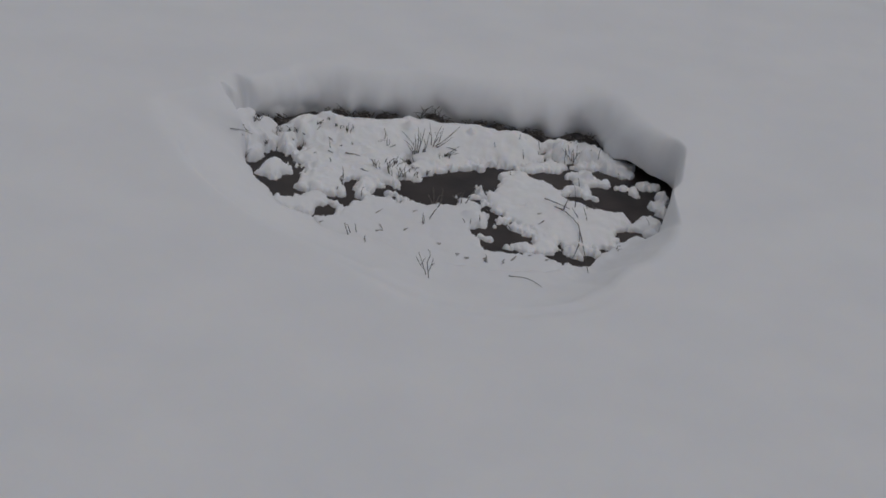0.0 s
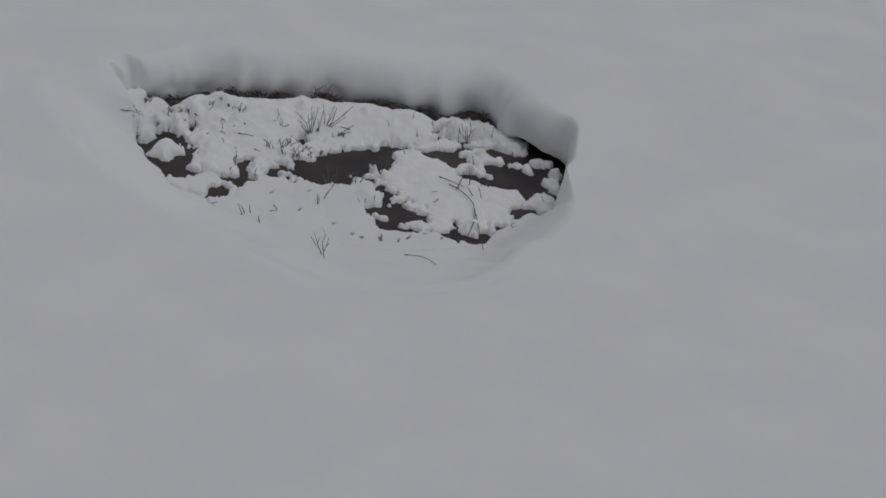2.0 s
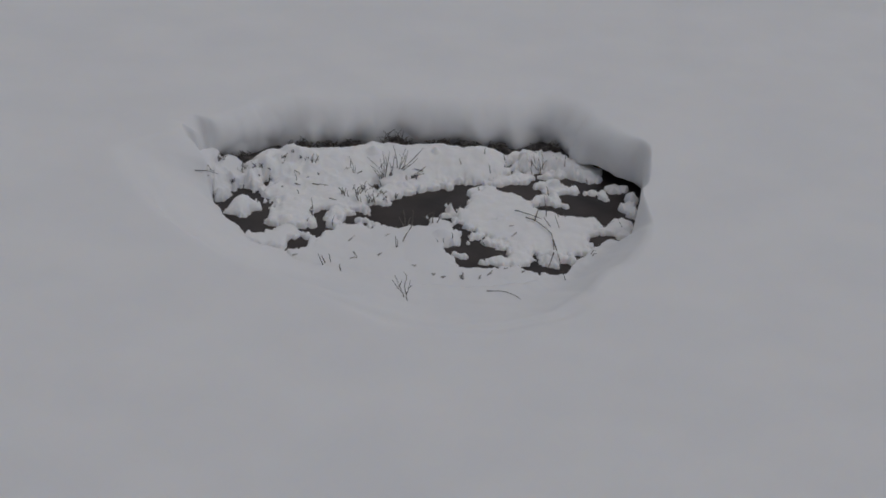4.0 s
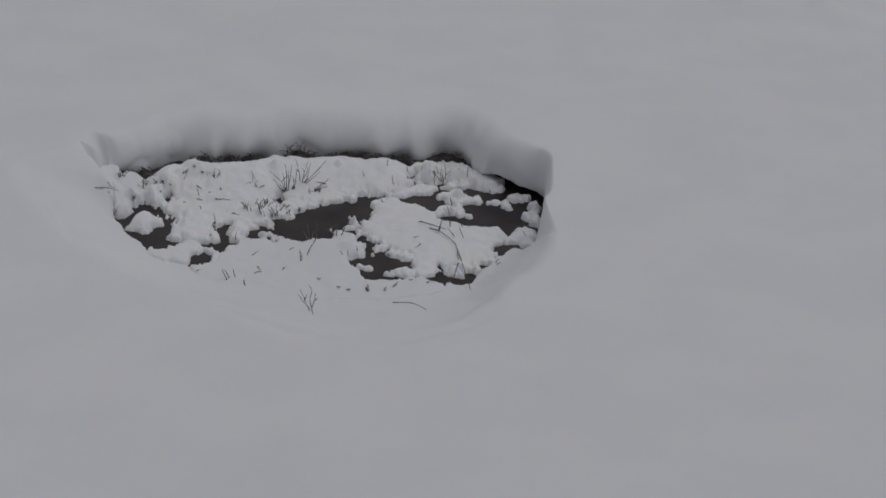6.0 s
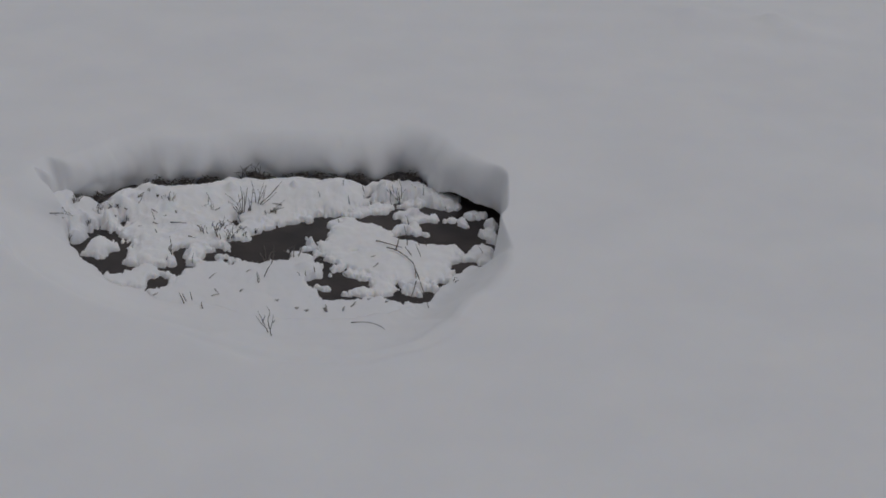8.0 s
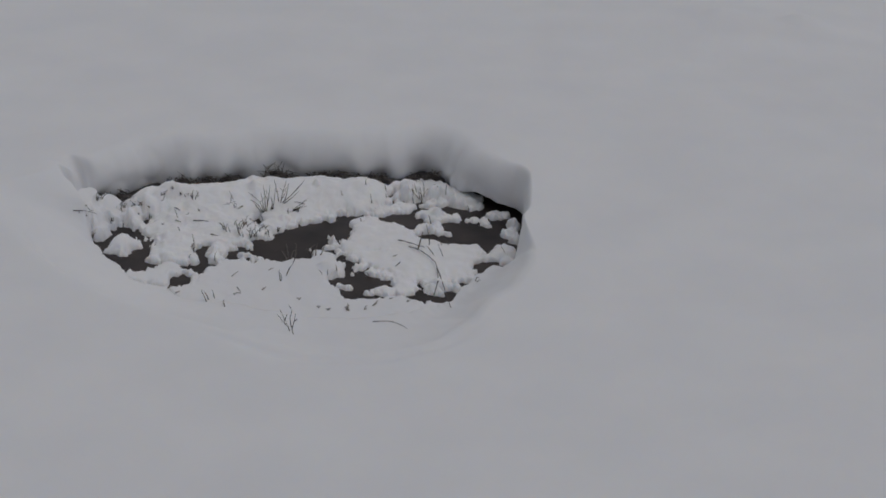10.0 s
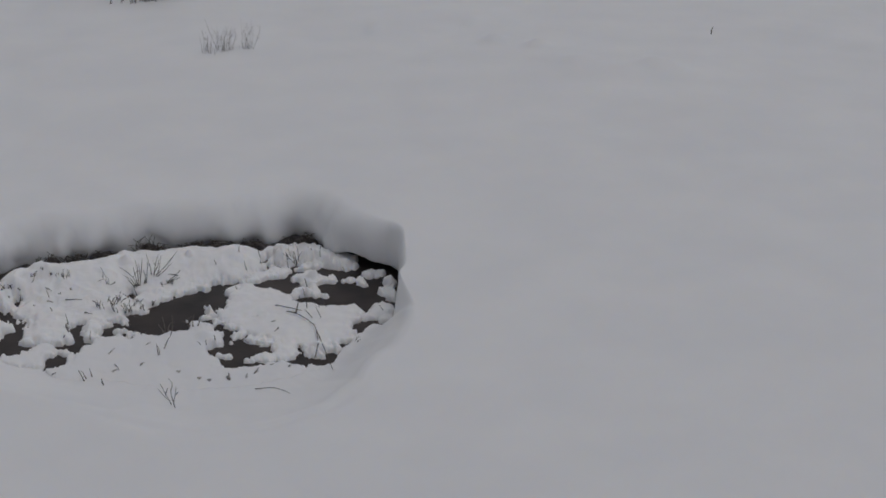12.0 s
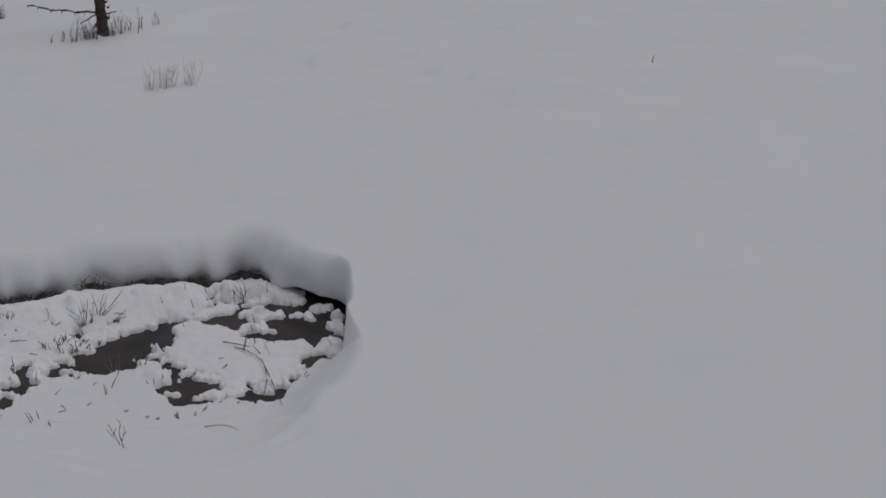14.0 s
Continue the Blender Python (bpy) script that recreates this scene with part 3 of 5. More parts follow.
snow_patch("snow_bank", [(0.42, 9.017, 0.083, 0.022), (0.509, 9.054, 0.084, 0.03), (0.585, 9.093, 0.05, 0.036), (0.39, 8.963, 0.053, 0.02)], 0.036, "smooth tongue of snow lying over the stream", seed=19, puffs=[(0.612, 9.094, 0.027, 0.024), (0.559, 9.045, 0.033, 0.016), (0.447, 9.001, 0.047, 0.017)], lumps=[], rugged=0.045, pools=False, climbs=False)
snow_patch("snow_clump", [(0.758, 8.968, 0.08, 0.072), (0.84, 8.95, 0.047, 0.046), (0.701, 8.966, 0.053, 0.033), (0.779, 9.057, 0.04, 0.027)], 0.045, "snow clump on a tussock in the stream", seed=7, puffs=[(0.667, 8.987, 0.02, 0.015), (0.743, 8.902, 0.026, 0.015), (0.804, 8.907, 0.03, 0.015), (0.862, 8.937, 0.023, 0.023)], lumps=[(0.771, 8.941, 0.053, 0.03), (0.835, 8.905, 0.033, 0.015)], pools=False, climbs=False, rugged=0.045)
snow_patch("snow_clump", [(0.696, 8.758, 0.065, 0.057), (0.758, 8.797, 0.036, 0.058), (0.645, 8.711, 0.039, 0.015)], 0.045, "small snow clump on a tussock in the stream", seed=8, puffs=[(0.628, 8.71, 0.019, 0.015), (0.683, 8.823, 0.03, 0.016)], lumps=[(0.709, 8.726, 0.046, 0.03)], pools=False, climbs=False, rugged=0.045)
snow_patch("snow_clump", [(0.792, 8.717, 0.026, 0.015), (0.823, 8.703, 0.019, 0.015), (0.766, 8.731, 0.016, 0.015)], 0.035, "tiny snow clump in dark water", seed=9, puffs=[], lumps=[], pools=False, climbs=False, rugged=0.02)
snow_patch("snow_clump", [(0.993, 8.928, 0.043, 0.026), (1.051, 8.908, 0.03, 0.052), (1.107, 9.007, 0.044, 0.053), (1.166, 9.022, 0.037, 0.045), (1.055, 8.839, 0.016, 0.015)], 0.035, "flat snow clump lying on twigs over water", seed=10, puffs=[(0.957, 8.913, 0.017, 0.015), (1.136, 8.964, 0.023, 0.015), (1.028, 8.864, 0.02, 0.018)], lumps=[(1.1, 8.956, 0.04, 0.02)], pools=False, climbs=False, rugged=0.045)
snow_patch("snow_clump", [(1.213, 8.858, 0.04, 0.053), (1.186, 8.724, 0.036, 0.052), (1.204, 8.71, 0.033, 0.092), (1.172, 8.784, 0.023, 0.015)], 0.06, "snow clump against the snow wall", seed=11, puffs=[(1.163, 8.766, 0.02, 0.015), (1.163, 8.645, 0.019, 0.015)], lumps=[(1.208, 8.83, 0.036, 0.03)], pools=False, climbs=False, rugged=0.045)
snow_patch("snow_bank", [(1.118, 8.423, 0.07, 0.084), (1.152, 8.472, 0.041, 0.077), (1.067, 8.417, 0.057, 0.03), (1.018, 8.376, 0.038, 0.015), (1.122, 8.331, 0.05, 0.037), (1.106, 8.498, 0.038, 0.038)], 0.036, "snow bank against the foot of the snow wall", seed=12, puffs=[(0.991, 8.366, 0.022, 0.015), (1.121, 8.554, 0.019, 0.015)], lumps=[(1.135, 8.391, 0.066, 0.02)], pools=False, climbs=False, rugged=0.045)
snow_patch("snow_bank", [(0.354, 8.795, 0.098, 0.109), (0.417, 8.702, 0.146, 0.145), (0.333, 8.536, 0.143, 0.172), (0.493, 8.55, 0.192, 0.189), (0.648, 8.447, 0.19, 0.185), (0.804, 8.398, 0.158, 0.153), (0.92, 8.452, 0.089, 0.092), (0.484, 8.28, 0.155, 0.163), (0.635, 8.185, 0.185, 0.234), (0.789, 8.159, 0.123, 0.204), (0.705, 8.042, 0.085, 0.127), (0.55, 7.994, 0.085, 0.111), (0.36, 8.305, 0.093, 0.089), (0.284, 8.412, 0.094, 0.075), (0.888, 8.237, 0.05, 0.103), (0.852, 8.088, 0.037, 0.071)], 0.036, "broad snow island in the stream with drooping lobes", seed=13, puffs=[(0.279, 8.807, 0.039, 0.038), (0.339, 8.875, 0.059, 0.027), (0.501, 8.789, 0.059, 0.041), (0.538, 8.727, 0.023, 0.024), (0.221, 8.484, 0.032, 0.038), (0.192, 8.419, 0.028, 0.022), (0.251, 8.334, 0.031, 0.015), (0.303, 8.219, 0.037, 0.015), (0.271, 8.188, 0.022, 0.015), (0.372, 8.165, 0.028, 0.02), (0.411, 8.124, 0.028, 0.027), (0.453, 8.094, 0.027, 0.015), (0.507, 8.045, 0.036, 0.027), (0.472, 7.93, 0.066, 0.04), (0.406, 7.925, 0.054, 0.033), (0.345, 7.896, 0.042, 0.015), (0.669, 7.945, 0.03, 0.033), (0.707, 7.92, 0.03, 0.026), (0.741, 7.993, 0.024, 0.033), (0.807, 7.977, 0.03, 0.026), (0.909, 8.116, 0.018, 0.015), (0.953, 8.347, 0.041, 0.029), (0.985, 8.434, 0.032, 0.038), (0.899, 8.178, 0.028, 0.035)], lumps=[(0.699, 7.985, 0.086, 0.02), (0.806, 7.994, 0.053, 0.015), (0.488, 8.466, 0.165, 0.012), (0.334, 8.691, 0.079, 0.01)], rugged=0.05)
snow_patch("snow_clump", [(0.154, 8.55, 0.029, 0.048), (0.173, 8.48, 0.032, 0.015), (0.132, 8.609, 0.013, 0.015)], 0.06, "snow capped stub at the edge of the stream", seed=14, puffs=[(0.129, 8.461, 0.025, 0.015)], lumps=[(0.153, 8.538, 0.026, 0.04)], pools=False, climbs=False, rugged=0.02)
snow_patch("snow_bank", [(-0.831, 8.038, 0.122, 0.082), (-0.73, 8.069, 0.091, 0.125), (-0.539, 7.912, 0.18, 0.218), (-0.367, 7.998, 0.181, 0.264), (-0.187, 7.979, 0.181, 0.292), (-0.008, 8.027, 0.181, 0.281), (0.111, 8.212, 0.099, 0.175), (0.173, 8.178, 0.046, 0.079), (0.084, 7.691, 0.175, 0.262), (0.287, 7.605, 0.174, 0.218), (0.491, 7.621, 0.174, 0.233), (0.664, 7.598, 0.145, 0.18), (-0.205, 7.672, 0.262, 0.299), (-0.494, 7.679, 0.175, 0.22), (0.033, 8.375, 0.05, 0.037), (-0.901, 8.004, 0.067, 0.039)], 0.036, "broad snow bank sloping down to the stream", seed=15, puffs=[(-0.708, 8.163, 0.037, 0.027), (-0.339, 8.343, 0.031, 0.028), (0.026, 8.452, 0.019, 0.015), (0.08, 8.394, 0.044, 0.029), (0.136, 8.338, 0.031, 0.029), (0.179, 8.208, 0.04, 0.05), (0.142, 8.105, 0.043, 0.015), (-0.26, 8.306, 0.044, 0.015), (-0.41, 8.241, 0.043, 0.015), (-0.667, 8.108, 0.021, 0.026)], lumps=[(0.126, 8.169, 0.073, 0.02), (0.171, 8.1, 0.04, 0.02), (-0.335, 8.249, 0.03, 0.02), (-0.699, 8.057, 0.046, 0.015)], rugged=0.0455, mellow=0.08, mat=SNOW)
snow_patch("snow_clump", [(0.22, 7.957, 0.03, 0.017), (0.193, 7.981, 0.015, 0.015), (0.247, 7.951, 0.015, 0.015)], 0.03, "tiny snow clump in dark water", seed=16, puffs=[], lumps=[], pools=False, climbs=False, rugged=0.02)
snow_patch("snow_clump", [(0.255, 8.128, 0.012, 0.015)], 0.03, "tiny snow clump in dark water", seed=17, puffs=[], lumps=[], pools=False, climbs=False, rugged=0.01)
snow_patch("snow_clump", [(-0.386, 8.424, 0.009, 0.015)], 0.02, "tiny snow clump in dark water", seed=18, puffs=[], lumps=[], pools=False, climbs=False, rugged=0.01)


# ---------------- twigs, dead grass and stubs ----------------
def sprig(name, stems, label, category, mat=TWIG, r=0.003, piece="stem", group="", sides=5, wobble=0.5, seed=0, tip=0.4, forks=False):
    """A plant or stick of several stems, each given by points from its foot to its tip."""
    foot = Vector(stems[0][0])
    whole = new(name)
    whole.location = foot
    for k, path in enumerate(stems):
        v, q = tube([Vector(p) - foot for p in path], r, r * tip, sides, wobble, seed + k)
        stem = mesh_object(piece, v, q, mat, whole)
        rng = random.Random(seed * 7 + k)
        if forks and len(path) > 2 and rng.random() < 0.7:
            a, b = Vector(path[1]) - foot, Vector(path[-1]) - foot
            reach = (b - a).length * rng.uniform(0.4, 0.8)
            side = Vector((rng.choice((-1, 1)) * rng.uniform(0.3, 0.7), rng.uniform(-0.4, 0.2), rng.uniform(0.4, 0.9))).normalized() * reach
            v, q = tube([a, a + side * 0.5 + Vector((0, 0, 0.004)), a + side], r * 0.6, r * 0.3, 4, 0.5, seed + k)
            mesh_object("side_twig", v, q, mat, stem)
    return tagged(whole, label, category, group)


def tangle(x, y, z, count, reach, seed):
    """Fine dark roots and dead grass that hang out of the bank under the snow."""
    rng = random.Random(seed)
    whole = new("root_tangle")
    whole.location = (x, y, z)
    for k in range(count):
        p = Vector((rng.gauss(0, reach * 0.45), rng.uniform(-0.02, 0.04), rng.uniform(-0.02, 0.015)))
        way = Vector((rng.gauss(0, 0.7), rng.uniform(-0.9, 0.0), rng.uniform(-0.35, 0.9))).normalized() * reach * rng.uniform(0.35, 1.0)
        bend = Vector((rng.gauss(0, 0.25), 0, rng.uniform(-0.1, 0.3))) * reach
        v, q = tube([p, p + way * 0.5 + bend * 0.4, p + way], 0.0028, 0.0010, 4, 0.5, seed * 50 + k, 3)
        mesh_object("root", v, q, TWIG if k % 5 else STRAW, whole)
    return tagged(whole, "dark tangled roots and dead grass under overhanging snow", "roots", "root tangles")


def clod(x, y, z, wide, high, seed):
    """A ragged hump of dark soil at the foot of the overhang."""
    verts, faces, n, m = [], [], 28, 12
    for i in range(n + 1):
        u = 2 * i / n - 1
        tall = max(1 - abs(u) ** 2.4, 0.0) ** 0.6
        for j in range(m + 1):
            a = math.pi * j / m
            w = float(rough(np.array(u * wide * 14 + seed), np.array(a * 1.7), 1.0, seed, 3))
            r = 1 + 0.6 * w
            verts.append((u * wide, -0.035 * math.cos(a) * r * (0.4 + 0.6 * tall), high * tall * math.sin(a) * r - 0.03))
    for i in range(n):
        faces += [(i * (m + 1) + j, (i + 1) * (m + 1) + j, (i + 1) * (m + 1) + j + 1, i * (m + 1) + j + 1) for j in range(m)]
    ob = mesh_object("soil_clod", verts, faces, SOIL)
    ob.location = (x, y, z)
    return tagged(ob, "dark wet soil clod under the overhanging snow", "soil", "soil clods")


def under_the_overhang():
    """Soil, roots and dead grass in the dark spots along the foot of the overhang."""
    rows, _ = ring(600)
    rows = rows[(rows[:, 1] > 8.75) & (rows[:, 3] > 0.8)]
    for k, (x, w, lift) in enumerate(ARCHES):
        at = rows[np.argmin(np.abs(rows[:, 0] - x))]
        tuft = abs(x + 0.17) < 0.06
        clod(x, at[1] - 0.03, at[2] + 0.05, 1.05 * w, 0.022 + 1.0 * lift, k + 3)
        tangle(x, at[1] - 0.05, at[2] + 0.06, 60 if tuft else int(26 + 330 * w), 0.10 if tuft else 0.05, k + 2)
        if not tuft:
            tangle(x - 1.5 * w, at[1] - 0.045, at[2] + 0.055, 14, 0.04, k + 40)


def stick(name, path, label, category, mat=TWIG, r=0.0035, group="", seed=0, tip=0.35):
    """A single stem, a little crooked."""
    rng = random.Random(seed + 5)
    pts = [Vector(p) for p in path]
    if len(pts) == 2 and category != "leaf":
        a, b = pts
        sway = Vector((rng.uniform(-1, 1), 0.3 * rng.uniform(-1, 1), rng.uniform(-0.4, 0.4))) * (b - a).length
        pts = [a, a.lerp(b, 0.4) + 0.07 * sway, a.lerp(b, 0.75) + 0.06 * sway, b - 0.08 * sway]
    v, q = tube(pts, r, r * tip, 6, 0.6, seed)
    if category == "leaf":
        mid = sum(pts, Vector()) / len(pts)
        v = [Vector((p.x, p.y, mid.z + 0.4 * (p.z - mid.z))) for p in v]
    return tagged(mesh_object(name, v, q, mat), label, category, group)


def shoots(name, x, y, count, high, spread, label, category, seed, mat=SHOOT, r=0.0026, lean=0.2, group=""):
    """A clump of thin upright shoots with a few side twigs."""
    rng = random.Random(seed)
    whole = new(name)
    whole.location = (x, y, float(field(np.array(x), np.array(y))))
    for k in range(count):
        px, py = rng.gauss(0, spread), rng.gauss(0, spread * 0.6)
        hgt = high * (0.22 + 0.78 * rng.random() ** 1.1)
        tx, ty = px + rng.gauss(0, lean) * hgt, py + rng.gauss(0, lean) * hgt
        mid = (px * 0.5 + tx * 0.5 + rng.gauss(0, 0.10 * hgt), py * 0.5 + ty * 0.5, hgt * rng.uniform(0.4, 0.65))
        v, q = tube([(px, py, -0.06), mid, (tx, ty, hgt)], r * rng.uniform(0.5, 1.4), r * 0.25, 5, 0.7, seed * 31 + k)
        shoot = mesh_object("shoot", v, q, mat, whole)
        for _ in range(rng.choice((0, 1, 2, 3))):
            side = rng.choice((-1, 1)) * hgt * rng.uniform(0.08, 0.25)
            up = rng.uniform(-0.25, 0.25) * hgt
            v, q = tube([(mid[0], mid[1], mid[2] + up), (mid[0] + side * 0.6, mid[1], mid[2] + up + hgt * 0.13), (mid[0] + side, mid[1] + 0.01, mid[2] + up + hgt * 0.25)], r * 0.5, r * 0.2, 4, 0.5, k)
            mesh_object("side_twig", v, q, mat, shoot)
    return tagged(whole, label, category, group)


sprig("grass_stub", [[(-0.494, 7.689, -0.299), (-0.51, 7.689, -0.263), (-0.523, 7.689, -0.23)], [(-0.486, 7.715, -0.3), (-0.501, 7.715, -0.264), (-0.512, 7.715, -0.247)], [(-0.458, 7.735, -0.301), (-0.465, 7.735, -0.273), (-0.47, 7.735, -0.248)]], "short dead grass stubs in snow", "grass", group="grass stubs")
sprig("fallen_branch", [[(0.574, 8.418, -0.277), (0.626, 8.397, -0.283), (0.683, 8.308, -0.284), (0.714, 8.213, -0.283), (0.717, 8.112, -0.286), (0.712, 7.975, -0.282)], [(0.717, 8.152, -0.284), (0.737, 7.969, -0.285), (0.752, 7.604, -0.251)], [(0.712, 7.978, -0.28), (0.696, 7.912, -0.294), (0.684, 7.893, -0.328)], [(0.626, 8.397, -0.283), (0.646, 8.519, -0.286), (0.67, 8.708, -0.314)], [(0.518, 8.494, -0.272), (0.59, 8.472, -0.278), (0.665, 8.426, -0.283)]], "thin broken branch lying over the snow island", "branch", r=0.0033, seed=21)
stick("fallen_twig", [(0.35, 7.474, -0.277), (0.427, 7.473, -0.273), (0.477, 7.422, -0.26), (0.511, 7.298, -0.223)], "thin twig lying on the snow bank", "twig", r=0.0022, mat=SHOOT)
stick("grass_stub", [(0.704, 9.215, -0.313), (0.69, 9.215, -0.192)], "short dead stem poking out of the snow", "grass", group="grass stubs", seed=1, r=0.0022, mat=SHOOT)
stick("grass_stub", [(0.836, 9.217, -0.284), (0.838, 9.217, -0.204)], "short dead stem poking out of the snow", "grass", group="grass stubs", seed=2, r=0.0022, mat=TWIG)
stick("grass_stub", [(0.35, 9.16, -0.218), (0.349, 9.16, -0.174)], "short dead stem poking out of the snow", "grass", group="grass stubs", seed=3, r=0.0026, mat=SHOOT)
stick("grass_stub", [(0.388, 9.06, -0.291), (0.375, 9.06, -0.232)], "short dead stem poking out of the snow", "grass", group="grass stubs", seed=4, r=0.0022, mat=TWIG)
stick("grass_stub", [(0.212, 9.055, -0.249), (0.199, 9.055, -0.208)], "short dead stem poking out of the snow", "grass", group="grass stubs", seed=5, r=0.0022, mat=SHOOT)
stick("grass_stub", [(0.482, 9.277, -0.306), (0.465, 9.277, -0.24)], "short dead stem poking out of the snow", "grass", group="grass stubs", seed=6, r=0.0026, mat=TWIG)
stick("grass_stub", [(0.663, 9.255, -0.296), (0.645, 9.255, -0.23)], "short dead stem poking out of the snow", "grass", group="grass stubs", seed=7, r=0.0022, mat=SHOOT)
stick("grass_stub", [(0.681, 9.199, -0.318), (0.673, 9.199, -0.235)], "short dead stem poking out of the snow", "grass", group="grass stubs", seed=8, r=0.0022, mat=TWIG)
stick("grass_stub", [(-0.654, 8.916, -0.23), (-0.654, 8.916, -0.176)], "short dead stem poking out of the snow", "grass", group="grass stubs", seed=9, r=0.0026, mat=SHOOT)
stick("grass_stub", [(-0.439, 8.914, -0.249), (-0.441, 8.914, -0.178)], "short dead stem poking out of the snow", "grass", group="grass stubs", seed=10, r=0.0022, mat=TWIG)
stick("grass_stub", [(-0.366, 8.549, -0.3), (-0.387, 8.549, -0.237)], "short dead stem poking out of the snow", "grass", group="grass stubs", seed=11, r=0.0022, mat=SHOOT)
stick("grass_stub", [(-1.182, 8.775, -0.213), (-1.192, 8.775, -0.173)], "short dead stem poking out of the snow", "grass", group="grass stubs", seed=12, r=0.0026, mat=TWIG)
stick("grass_stub", [(-1.049, 8.807, -0.281), (-1.049, 8.807, -0.214)], "short dead stem poking out of the snow", "grass", group="grass stubs", seed=13, r=0.0022, mat=SHOOT)
stick("grass_stub", [(-0.727, 8.722, -0.277), (-0.743, 8.722, -0.219)], "short dead stem poking out of the snow", "grass", group="grass stubs", seed=14, r=0.0022, mat=TWIG)
stick("grass_stub", [(-0.123, 7.968, -0.302), (-0.131, 7.968, -0.243)], "short dead stem poking out of the snow", "grass", group="grass stubs", seed=15, r=0.0026, mat=SHOOT)
stick("grass_stub", [(-0.097, 8.039, -0.304), (-0.068, 8.039, -0.229)], "short dead stem poking out of the snow", "grass", group="grass stubs", seed=16, r=0.0022, mat=TWIG)
stick("grass_stub", [(1.112, 8.378, -0.286), (1.091, 8.378, -0.248)], "short dead stem poking out of the snow", "grass", group="grass stubs", seed=17, r=0.0022, mat=SHOOT)
stick("grass_stub", [(0.768, 8.51, -0.308), (0.723, 8.51, -0.235)], "short dead stem poking out of the snow", "grass", group="grass stubs", seed=18, r=0.0026, mat=TWIG)
stick("grass_stub", [(0.807, 8.508, -0.308), (0.775, 8.508, -0.237)], "short dead stem poking out of the snow", "grass", group="grass stubs", seed=19, r=0.0022, mat=SHOOT)
stick("grass_stub", [(0.123, 8.08, -0.312), (0.123, 8.08, -0.272)], "short dead stem poking out of the snow", "grass", group="grass stubs", seed=20, r=0.0022, mat=TWIG)
stick("grass_stub", [(0.227, 8.241, -0.355), (0.227, 8.241, -0.314)], "short dead stem poking out of the snow", "grass", group="grass stubs", seed=21, r=0.0026, mat=SHOOT)
stick("grass_stub", [(-0.834, 8.882, -0.246), (-0.812, 8.882, -0.207)], "short dead stem poking out of the snow", "grass", group="grass stubs", seed=22, r=0.0022, mat=TWIG)
stick("grass_stub", [(-0.339, 8.711, -0.304), (-0.334, 8.711, -0.24)], "short dead stem poking out of the snow", "grass", group="grass stubs", seed=23, r=0.0022, mat=SHOOT)
stick("grass_stub", [(0.727, 8.841, -0.32), (0.709, 8.841, -0.259)], "short dead stem poking out of the snow", "grass", group="grass stubs", seed=24, r=0.0026, mat=TWIG)
stick("grass_stub", [(0.349, 8.126, -0.325), (0.33, 8.126, -0.305)], "short dead stem poking out of the snow", "grass", group="grass stubs", seed=25, r=0.0022, mat=SHOOT)
stick("grass_stub", [(-0.486, 8.225, -0.31), (-0.481, 8.225, -0.251)], "short dead stem poking out of the snow", "grass", group="grass stubs", seed=26, r=0.0022, mat=TWIG)
stick("fallen_twig", [(-0.638, 8.706, -0.279), (-0.592, 8.701, -0.276), (-0.549, 8.696, -0.277)], "short dark twig lying on snow", "twig", group="fallen twigs", seed=27, r=0.003)
stick("fallen_twig", [(-1.279, 8.504, -0.155), (-1.219, 8.548, -0.171), (-1.172, 8.64, -0.224)], "short dark twig lying on snow", "twig", group="fallen twigs", seed=28, r=0.003)
stick("fallen_twig", [(-0.752, 8.819, -0.249), (-0.718, 8.8, -0.26)], "short dark twig lying on snow", "twig", group="fallen twigs", seed=29, r=0.003)
stick("fallen_twig", [(-0.368, 8.897, -0.262), (-0.397, 8.861, -0.266)], "short dark twig lying on snow", "twig", group="fallen twigs", seed=30, r=0.003)
stick("fallen_twig", [(-0.011, 8.967, -0.266), (-0.073, 8.964, -0.254)], "short dark twig lying on snow", "twig", group="fallen twigs", seed=31, r=0.003)
stick("fallen_twig", [(0.52, 8.241, -0.293), (0.494, 8.194, -0.296)], "short dark twig lying on snow", "twig", group="fallen twigs", seed=32, r=0.003)
stick("fallen_twig", [(-0.891, 8.826, -0.257), (-0.933, 8.832, -0.239)], "short dark twig lying on snow", "twig", group="fallen twigs", seed=33, r=0.003)
stick("fallen_twig", [(-1.217, 8.564, -0.145), (-1.194, 8.651, -0.217)], "short dark twig lying on snow", "twig", group="fallen twigs", seed=34, r=0.003)
stick("fallen_twig", [(0.787, 9.251, -0.248), (0.762, 9.244, -0.227)], "short dark twig lying on snow", "twig", group="fallen twigs", seed=35, r=0.003)
stick("fallen_twig", [(-1.21, 8.549, -0.2), (-1.252, 8.515, -0.166)], "short dark twig lying on snow", "twig", group="fallen twigs", seed=36, r=0.003)
stick("leaf_scrap", [(0.219, 7.634, -0.293), (0.231, 7.692, -0.293)], "scrap of dead leaf on the snow", "leaf", group="leaf scraps", seed=37, r=0.0045, mat=FADED)
stick("leaf_scrap", [(0.231, 7.625, -0.293), (0.225, 7.711, -0.293)], "scrap of dead leaf on the snow", "leaf", group="leaf scraps", seed=38, r=0.0045, mat=FADED)
stick("leaf_scrap", [(0.074, 7.643, -0.29), (0.088, 7.67, -0.291)], "scrap of dead leaf on the snow", "leaf", group="leaf scraps", seed=39, r=0.0045, mat=FADED)
